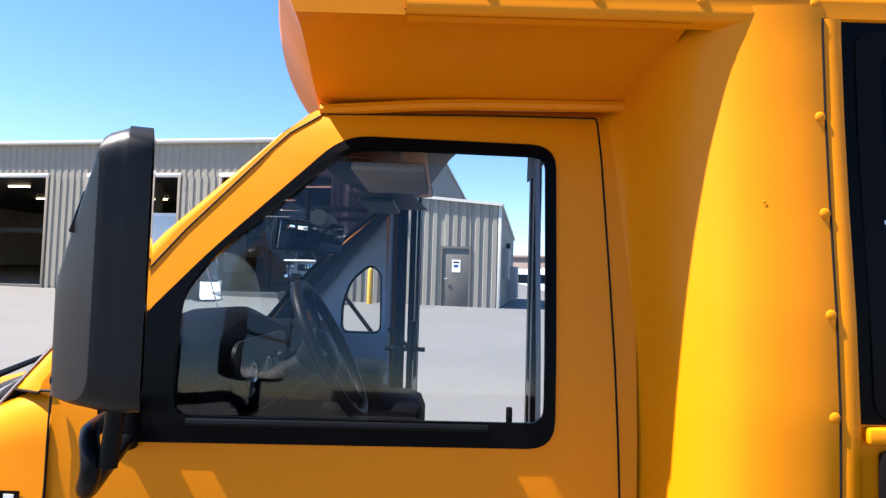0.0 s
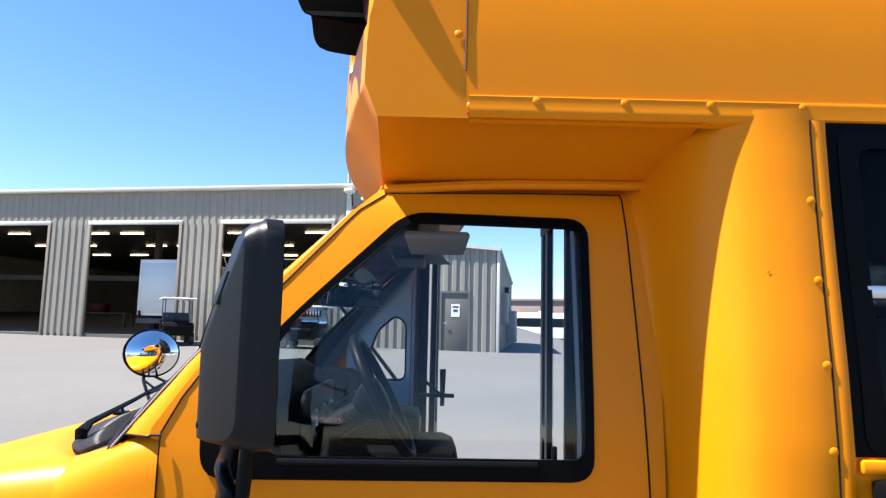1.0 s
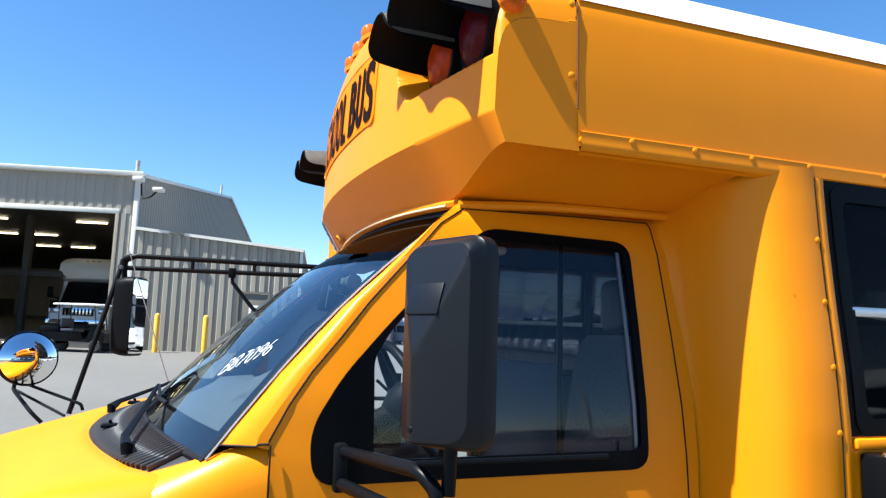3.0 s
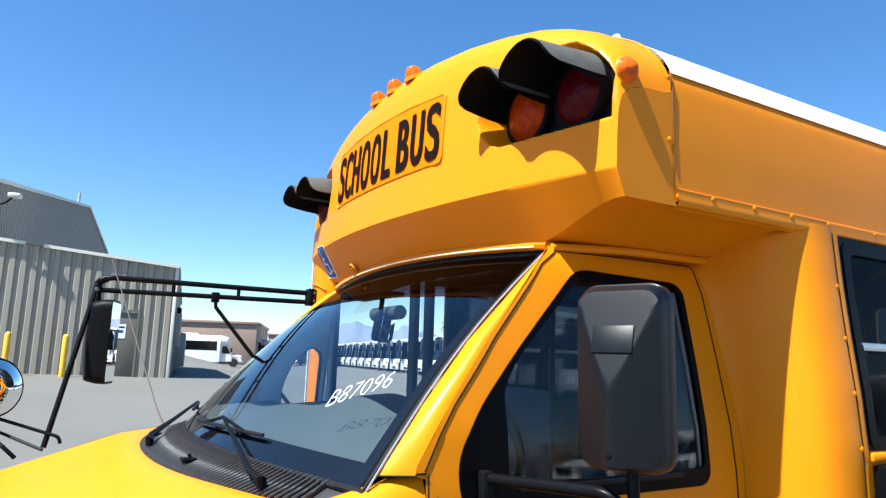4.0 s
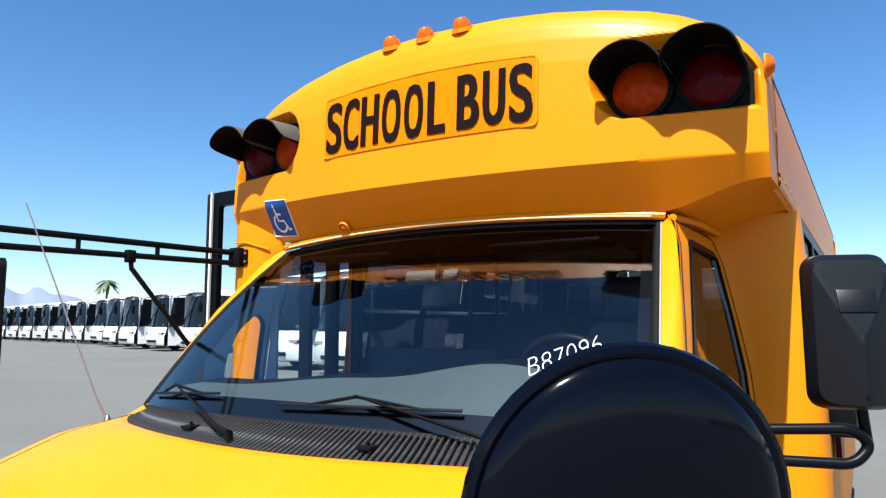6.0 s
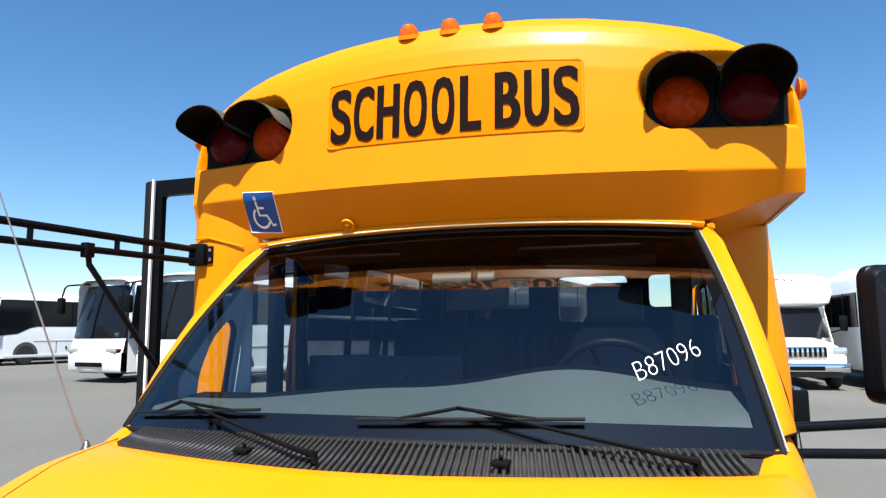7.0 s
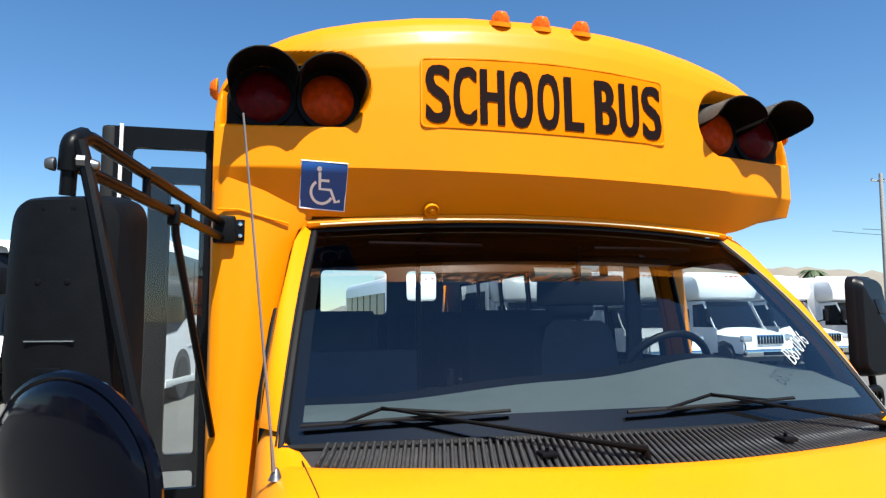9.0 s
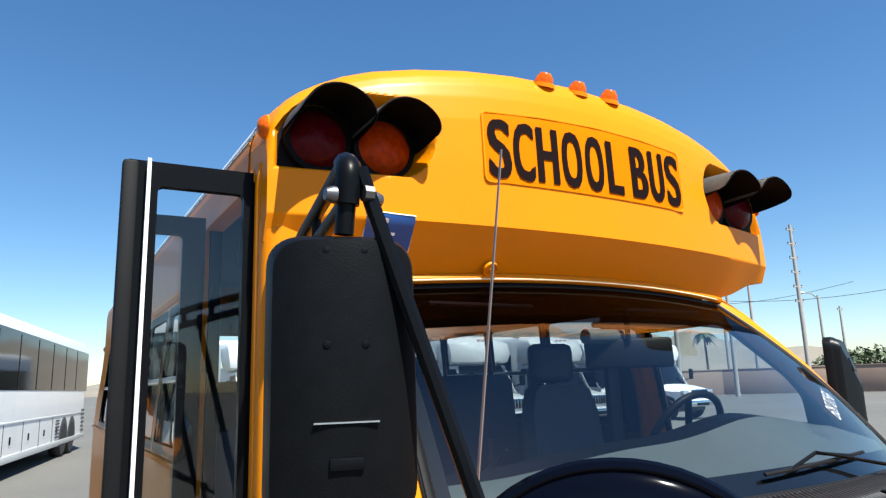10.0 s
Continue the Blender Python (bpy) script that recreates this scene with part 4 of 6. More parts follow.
for s in (-1, 1):
    plate = rounded([(s * 0.70, 2.376), (s * 1.186, 2.376), (s * 1.186, 2.46), (s * 1.160, 2.535), (s * 1.10, 2.60), (s * 0.82, 2.635), (s * 0.70, 2.60)], 0.06)
    housing = part("lamp_housing", sheet(plate, [], lambda a, b: Vector((max(plate_x(a), face_x(a, b)) - 0.006, a, b)), [2.42, 2.46, 2.5, 2.54, 2.57, 2.6], 0.0, [s * (0.74 + 0.05 * i) for i in range(10)]), BLACK_PLASTIC, bus, "black recessed warning lamp housing", at=CAP_TILT)
    for vv, mat, nm in ((0.820, AMBER, "amber_lamp"), (1.047, RED, "red_lamp")):
        x = plate_x(vv) - 0.026
        lamp = part(nm, lathe([(0.001, -0.034), (0.02, -0.033), (0.04, -0.030), (0.070, -0.018), (0.092, -0.004), (0.103, 0.012), (0.103, 0.03)], 32, axis="x"), mat, housing, at=pose(x, s * vv, 2.490))
        vz = part("visor", visor(0.113, 0.528 + x), VISOR, lamp)
        part("faded_top", visor(0.1185, 0.524 + x, 6, 0.0015), FADED, vz, "sun-faded grey top of the visor")
        part("bezel", lathe([(0.1035, 0.0), (0.113, 0.0), (0.114, 0.012), (0.114, 0.035), (0.1035, 0.035)], 28, axis="x"), BLACK_PLASTIC, lamp)
    ml = part("side_marker_lamp", lathe([(0.001, 0.029), (0.024, 0.025), (0.036, 0.013), (0.04, 0.0)], 14, axis="y"), LAMP_AMBER, bus, at=CAP_TILT @ pose(-0.272, s * 1.207, 2.513, 0, 0, 0 if s > 0 else 180))
    part("lamp_base", lathe([(0.038, 0.006), (0.041, 0.0)], 14, axis="y"), YELLOW, ml)
for v in (0.178, 0.010, -0.159):
    rl = part("roof_marker_lamp", lathe([(0.001, 0.045), (0.02, 0.042), (0.033, 0.024), (0.037, 0.0)], 14), LAMP_AMBER, bus, at=CAP_TILT @ pose(-0.402, v, 2.830, 0, -24, 0))
    part("lamp_base", lathe([(0.042, 0.004), (0.046, -0.012)], 14), YELLOW, rl)
part("roof_stud", lathe([(0.001, 0.030), (0.012, 0.027), (0.017, 0.012), (0.020, -0.01)], 14), WHITE_PAINT, bus, "small white roof stud", at=pose(-0.06, -0.963, 2.742))

# blue access sign, with its pictogram
def lower_face(v, z):
    zs = soffit_z(v)
    xw = under_x(v)
    t = (z - zs) / (LIP - zs)
    return xw + (lip_x(v) - xw) * min(1, t) if t < 1 else face_x(v, z)


def access(a, b, off=0.006):
    """a, b from 0 to 1 across the sign, as one reads it."""
    v = 0.912 - 0.157 * a
    z = 2.092 + 0.155 * b - 0.01 * a
    return Vector((lower_face(v, z) - off, v, z))


def strip(pts, w, off):
    bm = bmesh.new()
    pts = [Vector((p[0], p[1])) for p in pts]
    L, Rr = [], []
    for i, p in enumerate(pts):
        d = (pts[min(i + 1, len(pts) - 1)] - pts[max(i - 1, 0)]).normalized()
        n = Vector((-d.y, d.x)) * w / 2
        L.append(access(*(p + n), off))
        Rr.append(access(*(p - n), off))
    return grid([L, Rr], False, bm)


wc = part("access_sign", grid([[access(i / 8, j / 8, 0.006) for i in range(9)] for j in range(9)]), BLUE, bus, "blue and white wheelchair access sign", at=CAP_TILT)
part("sign_edge", tube([access(a, b) for a, b in ((0, 0), (1, 0), (1, 1), (0, 1), (0, 0))], 0.0028, 6), WHITE_VINYL, wc)
arc = [(0.47 + 0.24 * math.cos(radians(a)), 0.36 + 0.24 * math.sin(radians(a))) for a in range(125, 340, 10)]
part("pictogram", strip(arc, 0.06, 0.009), WHITE_VINYL, wc)
part("pictogram", strip([(0.40, 0.76), (0.42, 0.42), (0.66, 0.42), (0.78, 0.17), (0.88, 0.21)], 0.065, 0.0095), WHITE_VINYL, wc)
part("pictogram", strip([(0.42, 0.60), (0.62, 0.60)], 0.055, 0.0092), WHITE_VINYL, wc)
part("pictogram", strip([(0.39 + 0.028 * math.cos(math.tau * k / 12), 0.83 + 0.028 * math.sin(math.tau * k / 12)) for k in range(13)], 0.056, 0.0092), WHITE_VINYL, wc)
part("vent_button", lathe([(0.001, 0.015), (0.009, 0.013), (0.014, 0.004), (0.019, 0.003), (0.023, 0.010), (0.027, 0.010), (0.030, 0.0)], 24), YELLOW, bus, at=CAP_TILT @ pose(lower_face(0.44, 2.100) - 0.010, 0.44, 2.093, 0, -128, 0))


# ---- mirrors ----
def mirror_head(parent, m, plain=False):
    """A tall mirror: local x across, z up, its glass faces +y."""
    w, h = 0.105, 0.205

    def depth(a, b):
        if plain:
            return 0.122 - 0.035 * (abs(a) / w) ** 2.5 - 0.012 * (b / h) ** 2
        body = 0.122 - 0.062 * (abs(a) / w) ** 1.15
        slant = 0.056 + (h - b) * 0.285
        return min(body, slant)
    loop = rounded([(-w, -h), (w, -h), (w, h), (-w, h)], 0.05, 8)
    edge = []
    for p, q in zip(loop, loop[1:] + loop[:1]):
        n = max(1, round(math.dist(p, q) / 0.012))
        edge += [(p[0] + (q[0] - p[0]) * i / n, p[1] + (q[1] - p[1]) * i / n) for i in range(n)]
    rows = [[(a, 0.0, b) for a, b in edge], [(a, -0.03, b) for a, b in edge]]
    for k in [0.985, 0.965, 0.94, 0.91] + [0.88 - 0.05 * i for i in range(18)]:
        q = 1 - smooth(0.90, 1.0, k) ** 1.5 * 0.5
        rows.append([(a * k, -max(0.03, depth(a * k, b * k) * q), b * k) for a, b in edge])
    head = part("mirror", grid(rows, True, caps=True), BLACK_PLASTIC if plain else MIRROR_PLASTIC, parent, "tall black mirror housing", at=m, angle=30)
    part("mirror_glass", sheet(rounded([(-w + 0.012, -h * 0.25), (w - 0.012, -h * 0.25), (w - 0.012, h - 0.012), (-w + 0.012, h - 0.012)], 0.02), [], lambda a, b: Vector((a, 0.003, b))), MIRROR, head)
    part("mirror_glass", sheet(rounded([(-w + 0.012, -h + 0.012), (w - 0.012, -h + 0.012), (w - 0.012, -h * 0.3), (-w + 0.012, -h * 0.3)], 0.02), [], lambda a, b: Vector((a, 0.003, b))), MIRROR, head)
    if plain:
        # Bright bar in place of the glint on the plate's edge.
        part("mirror_edge_glint", box((-0.042, -0.002, -0.001), (0.042, 0.002, 0.001)), ALU, head, at=pose(0, -0.1215, 0.062))
        part("mirror_slot", box((-0.022, -0.003, -0.008), (0.022, 0.003, 0.008), 0.002), BLACK_PAINT, head, at=pose(0, -0.1195, 0.115))
        for a in (-0.025, 0.025):
            for b in (-0.17, -0.04):
                part("screw", lathe([(0.001, 0.003), (0.005, 0.002), (0.006, 0.0)], 8, axis="y"), BLACK_PAINT, head, at=pose(a, -0.120 if b > -0.1 else -0.111, b, 0, 0, 180))
        return head
    part("mirror_plate", box((-0.047, -0.003, -0.031), (0.047, 0.004, 0.031), 0.002), MIRROR_PLASTIC, head, at=pose(0, -0.0935, 0.078, -15.5))
    for b, d in ((-0.045, -0.1175), (-0.165, -0.1195)):
        part("screw", lathe([(0.001, 0.003), (0.006, 0.002), (0.0075, 0.0)], 8, axis="y"), BLACK_PAINT, head, at=pose(0.0, d, b, 0, 0, 180))
    return head


def facing(origin, along):
    """A pose whose x axis runs along a level line."""
    a = Vector((along[0], along[1], 0)).normalized()
    return Matrix.Translation(origin) @ Matrix(((a.x, -a.y, 0, 0), (a.y, a.x, 0, 0), (0, 0, 1, 0), (0, 0, 0, 1)))


lm = mirror_head(bus, facing((-0.450, 1.035 - CY, 1.660), (0.38, -0.92)))
arm = part("mirror_arm", tube(bend([(-0.615, 1.375 - CY, 1.395), (-0.525, 1.03 - CY, 1.412), (-0.495, 0.99 - CY, 1.37), (-0.525, 1.03 - CY, 1.322), (-0.615, 1.36 - CY, 1.325)], 0.05), 0.0145, 10), BLACK_PAINT, bus, "black tubular mirror arm")
part("arm_post", tube([(-0.478, 1.0 - CY, 1.37), (-0.470, 1.01 - CY, 1.50)], 0.014, 10), BLACK_PAINT, arm)
part("arm_bracket", box((-0.630, 1.345 - CY, 1.305), (-0.598, 1.385 - CY, 1.415), 0.008), BLACK_PLASTIC, arm)

# door side: long tubular frame that carries mirror and cross-view mirror
fr = part("mirror_frame", tube(bend([(-0.30, 3.585 - CY, 2.035), (-1.33, 3.79 - CY, 2.055), (-1.385, 3.805 - CY, 2.03), (-1.375, 3.81 - CY, 1.93)], 0.06), 0.0145, 10), BLACK_PAINT, bus, "black tubular mirror frame on the door side")
part("frame_bar", tube([(-0.30, 3.585 - CY, 1.985), (-1.375, 3.80 - CY, 1.988)], 0.0135, 10), BLACK_PAINT, fr)
for f in (0.385, 0.695):
    part("frame_post", tube([(-0.30 - 1.05 * f, 3.585 - CY + 0.205 * f, 1.985), (-0.30 - 1.05 * f, 3.585 - CY + 0.205 * f, 2.045)], 0.010, 8), BLACK_PAINT, fr)
part("frame_strut", tube([(-0.82, 3.688 - CY, 2.0), (-0.815, 3.683 - CY, 1.93), (-0.31, 3.605 - CY, 1.318)], 0.011, 8), BLACK_PAINT, fr)
part("strut_clamp", box((-0.84, 3.672 - CY, 1.955), (-0.80, 3.704 - CY, 2.01), 0.005), BLACK_PLASTIC, fr)
hinge = part("frame_hinge", box((-0.345, 3.545 - CY, 1.965), (-0.305, 3.62 - CY, 2.06), 0.008), BLACK_PLASTIC, fr)
for a in (-0.025, 0.025):
    for b in (-0.02, 0.02):
        part("bolt", lathe([(0.001, 0.008), (0.007, 0.007), (0.010, 0.0)], 8, axis="x"), CHROME, hinge, at=pose(-0.318, 3.555 - CY + a, 2.012 + b, 0, 0, 180))
part("hinge_plate", box((-0.32, 3.515 - CY, 1.975), (-0.311, 3.60 - CY, 2.05), 0.003), BLACK_PAINT, hinge)
rm = mirror_head(bus, facing((-1.29, 3.785 - CY, 1.726), (0.28, 0.95)) @ pose(0, 0, 0, 180, 0, 0) @ Matrix.Diagonal((1.06, 1.0, 1.03, 1.0)), True)
part("frame_leg", tube(bend([(-1.39, 3.79 - CY, 2.03), (-1.395, 3.775 - CY, 1.98), (-1.545, 3.58 - CY, 1.235)], 0.04), 0.0125, 8), BLACK_PAINT, fr)
part("frame_elbow", tube(bend([(-1.345, 3.794 - CY, 2.050), (-1.385, 3.805 - CY, 2.03), (-1.380, 3.808 - CY, 1.975)], 0.045), 0.020, 10), BLACK_PAINT, fr)
for dy in (-0.035, 0.035):
    part("bolt", lathe([(0.001, 0.012), (0.009, 0.010), (0.013, 0.0), (0.013, -0.006), (0.001, -0.008)], 10), DULL_STEEL, fr, at=pose(-1.39, 3.80 - CY + dy, 1.985, 90 if dy < 0 else -90))
part("frame_clamp", tube([(-1.40, 3.775 - CY, 1.99), (-1.40, 3.79 - CY, 1.99)], 0.013, 8), DULL_STEEL, fr)


def crossview(s, c):
    """A domed cross-view mirror; its silvered bowl faces back to the driver, its shell forward."""
    c = Vector(c)
    aim = (Vector((0.10, -0.45, 1.75)) - c).normalized() if s > 0 else Vector((0.76, 0.64, 0.10)).normalized()
    q = aim.to_track_quat("Z", "Y").to_matrix().to_4x4()
    m = Matrix.Translation(c) @ q @ Matrix.Diagonal((0.90, 0.84, 0.9, 1) if s > 0 else (0.925, 1.05, 1, 1))
    shell = part("crossview_mirror", lathe([(0.168, 0.010), (0.172, -0.004), (0.166, -0.013), (0.150, -0.019), (0.110, -0.026), (0.06, -0.030), (0.001, -0.031)], 48, squash=0.88), BLACK_GLOSS, bus, "shallow black cross-view mirror", at=m)
    part("mirror_glass", lathe([(0.001, 0.075), (0.05, 0.070), (0.10, 0.052), (0.150, 0.028), (0.171, 0.010)], 40, squash=0.88), MIRROR, shell)
    part("rim", tube([(0.1755 * math.cos(a), 0.1755 * 0.88 * math.sin(a), 0.0) for a in [2 * math.pi * k / 48 for k in range(50)]], 0.0095, 8, caps=False), BLACK_GLOSS, shell)
    # a level bar clamped to the shell's back, carried by a forked foot on the wing
    across = aim.cross(Vector((0, 0, 1))).normalized()
    mid = c - aim * 0.042 + Vector((0, 0, -0.055))
    bar = part("mirror_bar", tube([mid - across * 0.085, mid + across * 0.085], 0.0065, 8), DULL_STEEL, bus, "dull steel bar behind the cross-view mirror")
    for d in (-0.022, 0.022):
        part("bar_clamp", lathe([(0.001, 0.016), (0.008, 0.014), (0.011, 0.0), (0.008, -0.014), (0.001, -0.016)], 10), CHROME, bar, at=Matrix.Translation(mid + across * d - aim * 0.006))
    foot = Vector((c.x + 0.12, c.y - s * 0.16, 1.20))
    knee = mid - aim * 0.05 + Vector((0, 0, -0.09))
    fork = part("mirror_stalk", tube(bend([mid, knee, foot + Vector((-0.05, 0, 0.05)), foot], 0.04), 0.0095, 8), BLACK_PAINT, bus, "black forked mirror stalk")
    part("stalk_brace", tube(bend([mid - across * 0.04, knee + Vector((0.04, 0.0, 0.03)), foot + Vector((0.16, s * 0.02, 0.085)), foot + Vector((0.17, s * 0.02, 0.055))], 0.03), 0.008, 8), BLACK_PAINT, fork)
    part("stalk_brace", tube([knee, foot + Vector((0.10, -s * 0.03, 0.035))], 0.007, 8), BLACK_PAINT, fork)


crossview(1, (-1.77, 3.69 - CY, 1.497))
crossview(-1, (-1.908, 1.19 - CY, 1.490))

# ---- open entry door leaves ----
def door_leaf(x, y0, y1, z0, z1, lean):
    leaf = part("entry_door_leaf", sheet([(y0, z0), (y1, z0), (y1, z1), (y0, z1)], [rounded([(y0 + 0.085, z0 + 0.13), (y1 - 0.085, z0 + 0.13), (y1 - 0.085, 1.05), (y0 + 0.085, 1.05)], 0.02), rounded([(y0 + 0.085, 1.12), (y1 - 0.085, 1.12), (y1 - 0.085, z1 - 0.075), (y0 + 0.085, z1 - 0.075)], 0.02)],
                                        lambda a, b: Vector((x + lean * (a - y0), a - CY, b)), thick=0.032), BLACK_PAINT, bus, "black framed glazed door leaf, folded open")
    for c, d in ((z0 + 0.12, 1.06), (1.11, z1 - 0.065)):
        part("pane", sheet([(y0 + 0.08, c), (y1 - 0.08, c), (y1 - 0.08, d), (y0 + 0.08, d)], [], lambda a, b: Vector((x + lean * (a - y0) + 0.016, a - CY, b))), CLEAR, leaf, shadow=False)
    part("edge_seal", box((-0.012, -0.0055, z0), (0.0, 0.0055, z1)), WHITE_LINE, leaf, at=pose(x + lean * (y1 - 0.055 - y0) - 0.018, y1 - 0.055 - CY, 0))
    part("edge_rubber", box((-0.02, -0.02, z0), (0.02, 0.025, z1), 0.01), RUBBER, leaf, at=pose(x + lean * (y1 - y0) + 0.015, y1 - CY - 0.01, 0))


door_leaf(-0.175, 3.575, 4.0, 0.55, 2.40, 0.03)
door_leaf(0.52, 3.645, 3.945, 0.55, 2.40, 0.03)

# ---- inside the cab ----
dash_prof = [(-1.05, 1.385), (-0.85, 1.455), (-0.70, 1.495), (-0.58, 1.505), (-0.54, 1.48), (-0.52, 1.38), (-0.50, 1.15), (-0.55, 0.9)]
rows = []
for i in range(33):
    v = -0.93 + 1.86 * i / 32
    hump = 0.065 * math.exp(-((v + 0.46) / 0.30) ** 2) - 0.045 * smooth(0.1, 0.75, v)
    k = 1 - 0.10 * (v / 0.93) ** 2
    rows.append([(-1.05 + 0.17 * v * v if j == 0 else x, v, z + hump * (1 if 1 < j < 5 else 0.4 if j == 1 else 0)) for j, (x, z) in enumerate(dash_prof)])
dash = part("dashboard", grid([r[:3] for r in rows]), DASH, bus, "grey moulded dashboard", angle=70)
# Ends and fascia: black plastic made blacker still, with their shade in the colour.
for v in (-0.90, 0.90):
    part("dash_end", sheet([(-0.86, 1.37), (-0.80, 1.44)] + [(x, z) for x, z in dash_prof[2:]] + [(-0.86, 0.9)], [], lambda a, b: Vector((a, v, b - (0.045 if v > 0 and b > 1.4 else 0.0)))), SCREEN_PRINT, dash)
part("fascia", grid([r[2:] for r in rows]), SCREEN_PRINT, dash, "black dashboard fascia, darkened by painted shade")
part("instrument_panel", sheet(rounded([(-0.75, 1.32), (-0.20, 1.32), (-0.20, 1.49), (-0.75, 1.49)], 0.06), [], lambda a, b: Vector((-0.512, a, b)), thick=0.01), BLACK_PLASTIC, dash)
for i, v in enumerate((-0.62, -0.47, -0.34)):
    part("dial", lathe([(0.045, 0.0), (0.047, 0.008), (0.04, 0.008), (0.038, 0.002), (0.001, 0.002)], 20, axis="x"), ALU, dash, at=pose(-0.497, v, 1.385))
con = part("centre_console", box((-0.60, -0.20, 0.66), (-0.05, 0.26, 1.25), 0.06), SCREEN_PRINT, bus)
part("switch_box", box((-0.52, -0.14, 1.20), (-0.20, 0.20, 1.36), 0.03), SCREEN_PRINT, con, "black control pod on the engine cover")
for k in range(3):
    part("switch", box((-0.205, 0.0 + 0.06 * k, 1.28), (-0.195, 0.04 + 0.06 * k, 1.32), 0.004), WHITE_LINE, con)
wheel_m = pose(-0.30, -0.55, 1.465, 0, 62, 0)
sw = part("steering_wheel", tube([(0.195 * math.cos(a), 0.195 * math.sin(a), 0) for a in [2 * math.pi * k / 48 for k in range(50)]], 0.0155, 10, caps=False), BLACK_PLASTIC, bus, "black steering wheel", at=wheel_m)
part("wheel_hub", lathe([(0.001, 0.01), (0.05, 0.008), (0.07, -0.01), (0.06, -0.05), (0.03, -0.09)], 20), BLACK_PLASTIC, sw)
for a in (20, 160, 270):
    part("wheel_spoke", tube([(0.05 * math.cos(radians(a)), 0.05 * math.sin(radians(a)), -0.012), (0.19 * math.cos(radians(a)), 0.19 * math.sin(radians(a)), 0)], 0.014, 8, flat=0.5), BLACK_PLASTIC, sw)
part("steering_column", tube([(-0.33, -0.55, 1.44), (-0.56, -0.55, 1.30)], [0.035, 0.05], 12), SCREEN_PRINT, bus)
part("gear_lever", tube(bend([(-0.47, -0.46, 1.42), (-0.42, -0.30, 1.45), (-0.40, -0.25, 1.43)], 0.04), 0.010, 8), CHROME, bus)
# driver's seat
ds = part("driver_seat", box((-0.02, -0.78, 0.95), (0.46, -0.28, 1.10), 0.05, 3), SEAT_VINYL, bus, "dark driver's seat with headrest")
part("seat_back", grid([[(0.42 + 0.12 * (h - 1.1) + dx, -0.53 + w * k, h) for dx, w in ((-0.06, -0.22), (-0.05, 0), (-0.06, 0.22), (0, 0.25), (0.06, 0.2), (0.06, -0.2), (0, -0.25))] for h, k in ((1.06, 0.95), (1.3, 1.0), (1.55, 0.95), (1.66, 0.8), (1.69, 0.6))], True, caps=True), SEAT_VINYL, ds)
part("headrest", box((0.47, -0.66, 1.70), (0.57, -0.40, 1.90), 0.04, 3), SEAT_VINYL, ds)
part("seat_base", box((0.0, -0.70, 0.66), (0.42, -0.36, 0.95), 0.02), DARK_TRIM, ds)
# roof lining, sun shades, inside mirror, fan, grab rails
part("cab_headliner", grid([[ws(-0.97 + 1.94 * i / 16, 0.985) + Vector((dx, 0, dz)) for i in range(17)] for dx, dz in ((0.0, -0.004), (0.08, -0.012), (0.22, -0.012))]), DARK_TRIM, bus)
part("cab_ceiling", grid([[(x, v, z - 0.02 * (v / 0.95) ** 2) for v in [-0.84 + 1.64 * i / 12 for i in range(13)]] for x, z in ((-0.16, 2.045), (-0.08, 2.12), (0.02, 2.26), (0.16, 2.40), (0.437, 2.50))]), NAVY_TRIM, bus, "dark cab roof lining")
part("sun_flap", box((-0.24, -0.72, 1.93), (-0.05, -0.30, 1.955), 0.01), HEADLINER, bus, "tan folded sun flap")
for v in (-0.45, 0.45):
    part("sun_shade", box((-0.34, v - 0.22, 1.965), (-0.20, v + 0.22, 1.985), 0.01), DARK_TRIM, bus, at=None)
im = part("inside_mirror", box((-0.015, -0.16, -0.055), (0.015, 0.16, 0.055), 0.014), BLACK_PLASTIC, bus, at=pose(-0.46, -0.10, 1.80, 0, 8, -35))
part("mirror_glass", box((0.0155, -0.148, -0.045), (0.018, 0.148, 0.045), 0.001), MIRROR, im)
part("mirror_stem", tube([(-0.02, 0.0, 0.04), (-0.03, 0, 0.16)], 0.01, 8), BLACK_PLASTIC, im)
roll = part("rolled_shade", tube([(-0.42, -0.16, 1.862), (-0.42, 0.07, 1.862)], 0.028, 12), DASH, bus)
lever = part("door_control_lever", tube([(-0.11, 0.30, 1.345), (-0.11, 0.30, 1.50)], [0.009, 0.014], 10), BLACK_PAINT, bus)
part("lever_rod", tube([(-0.22, 0.30, 1.39), (-0.06, 0.30, 1.388)], 0.009, 8), BLACK_PAINT, lever)
part("lever_link", tube([(-0.11, 0.30, 1.385), (-0.21, 0.29, 1.47)], 0.007, 8), BLACK_PAINT, lever)
part("modesty_panel", box((0.66, 0.25, 0.66), (0.69, 1.15, 1.55), 0.01), BLUE_TRIM, bus)
part("stanchion", tube([(0.67, 0.25, 0.66), (0.67, 0.25, 2.65)], 0.014, 10), BLACK_PAINT, bus)
part("bulkhead_header", sheet([(-1.04, 2.20), (1.12, 2.20), (1.06, 2.66), (-1.02, 2.66)], [], lambda a, b: Vector((0.44, a, b)), thick=0.01), BLUE_TRIM, bus)
part("cab_back_post", box((0.36, -0.86, 0.66), (0.40, -0.78, 2.05), 0.01), DARK_TRIM, bus)
part("door_inner_panel", box((-0.75, -1.0, 0.66), (0.34, -0.985, 1.335), 0.005), DARK_TRIM, bus)
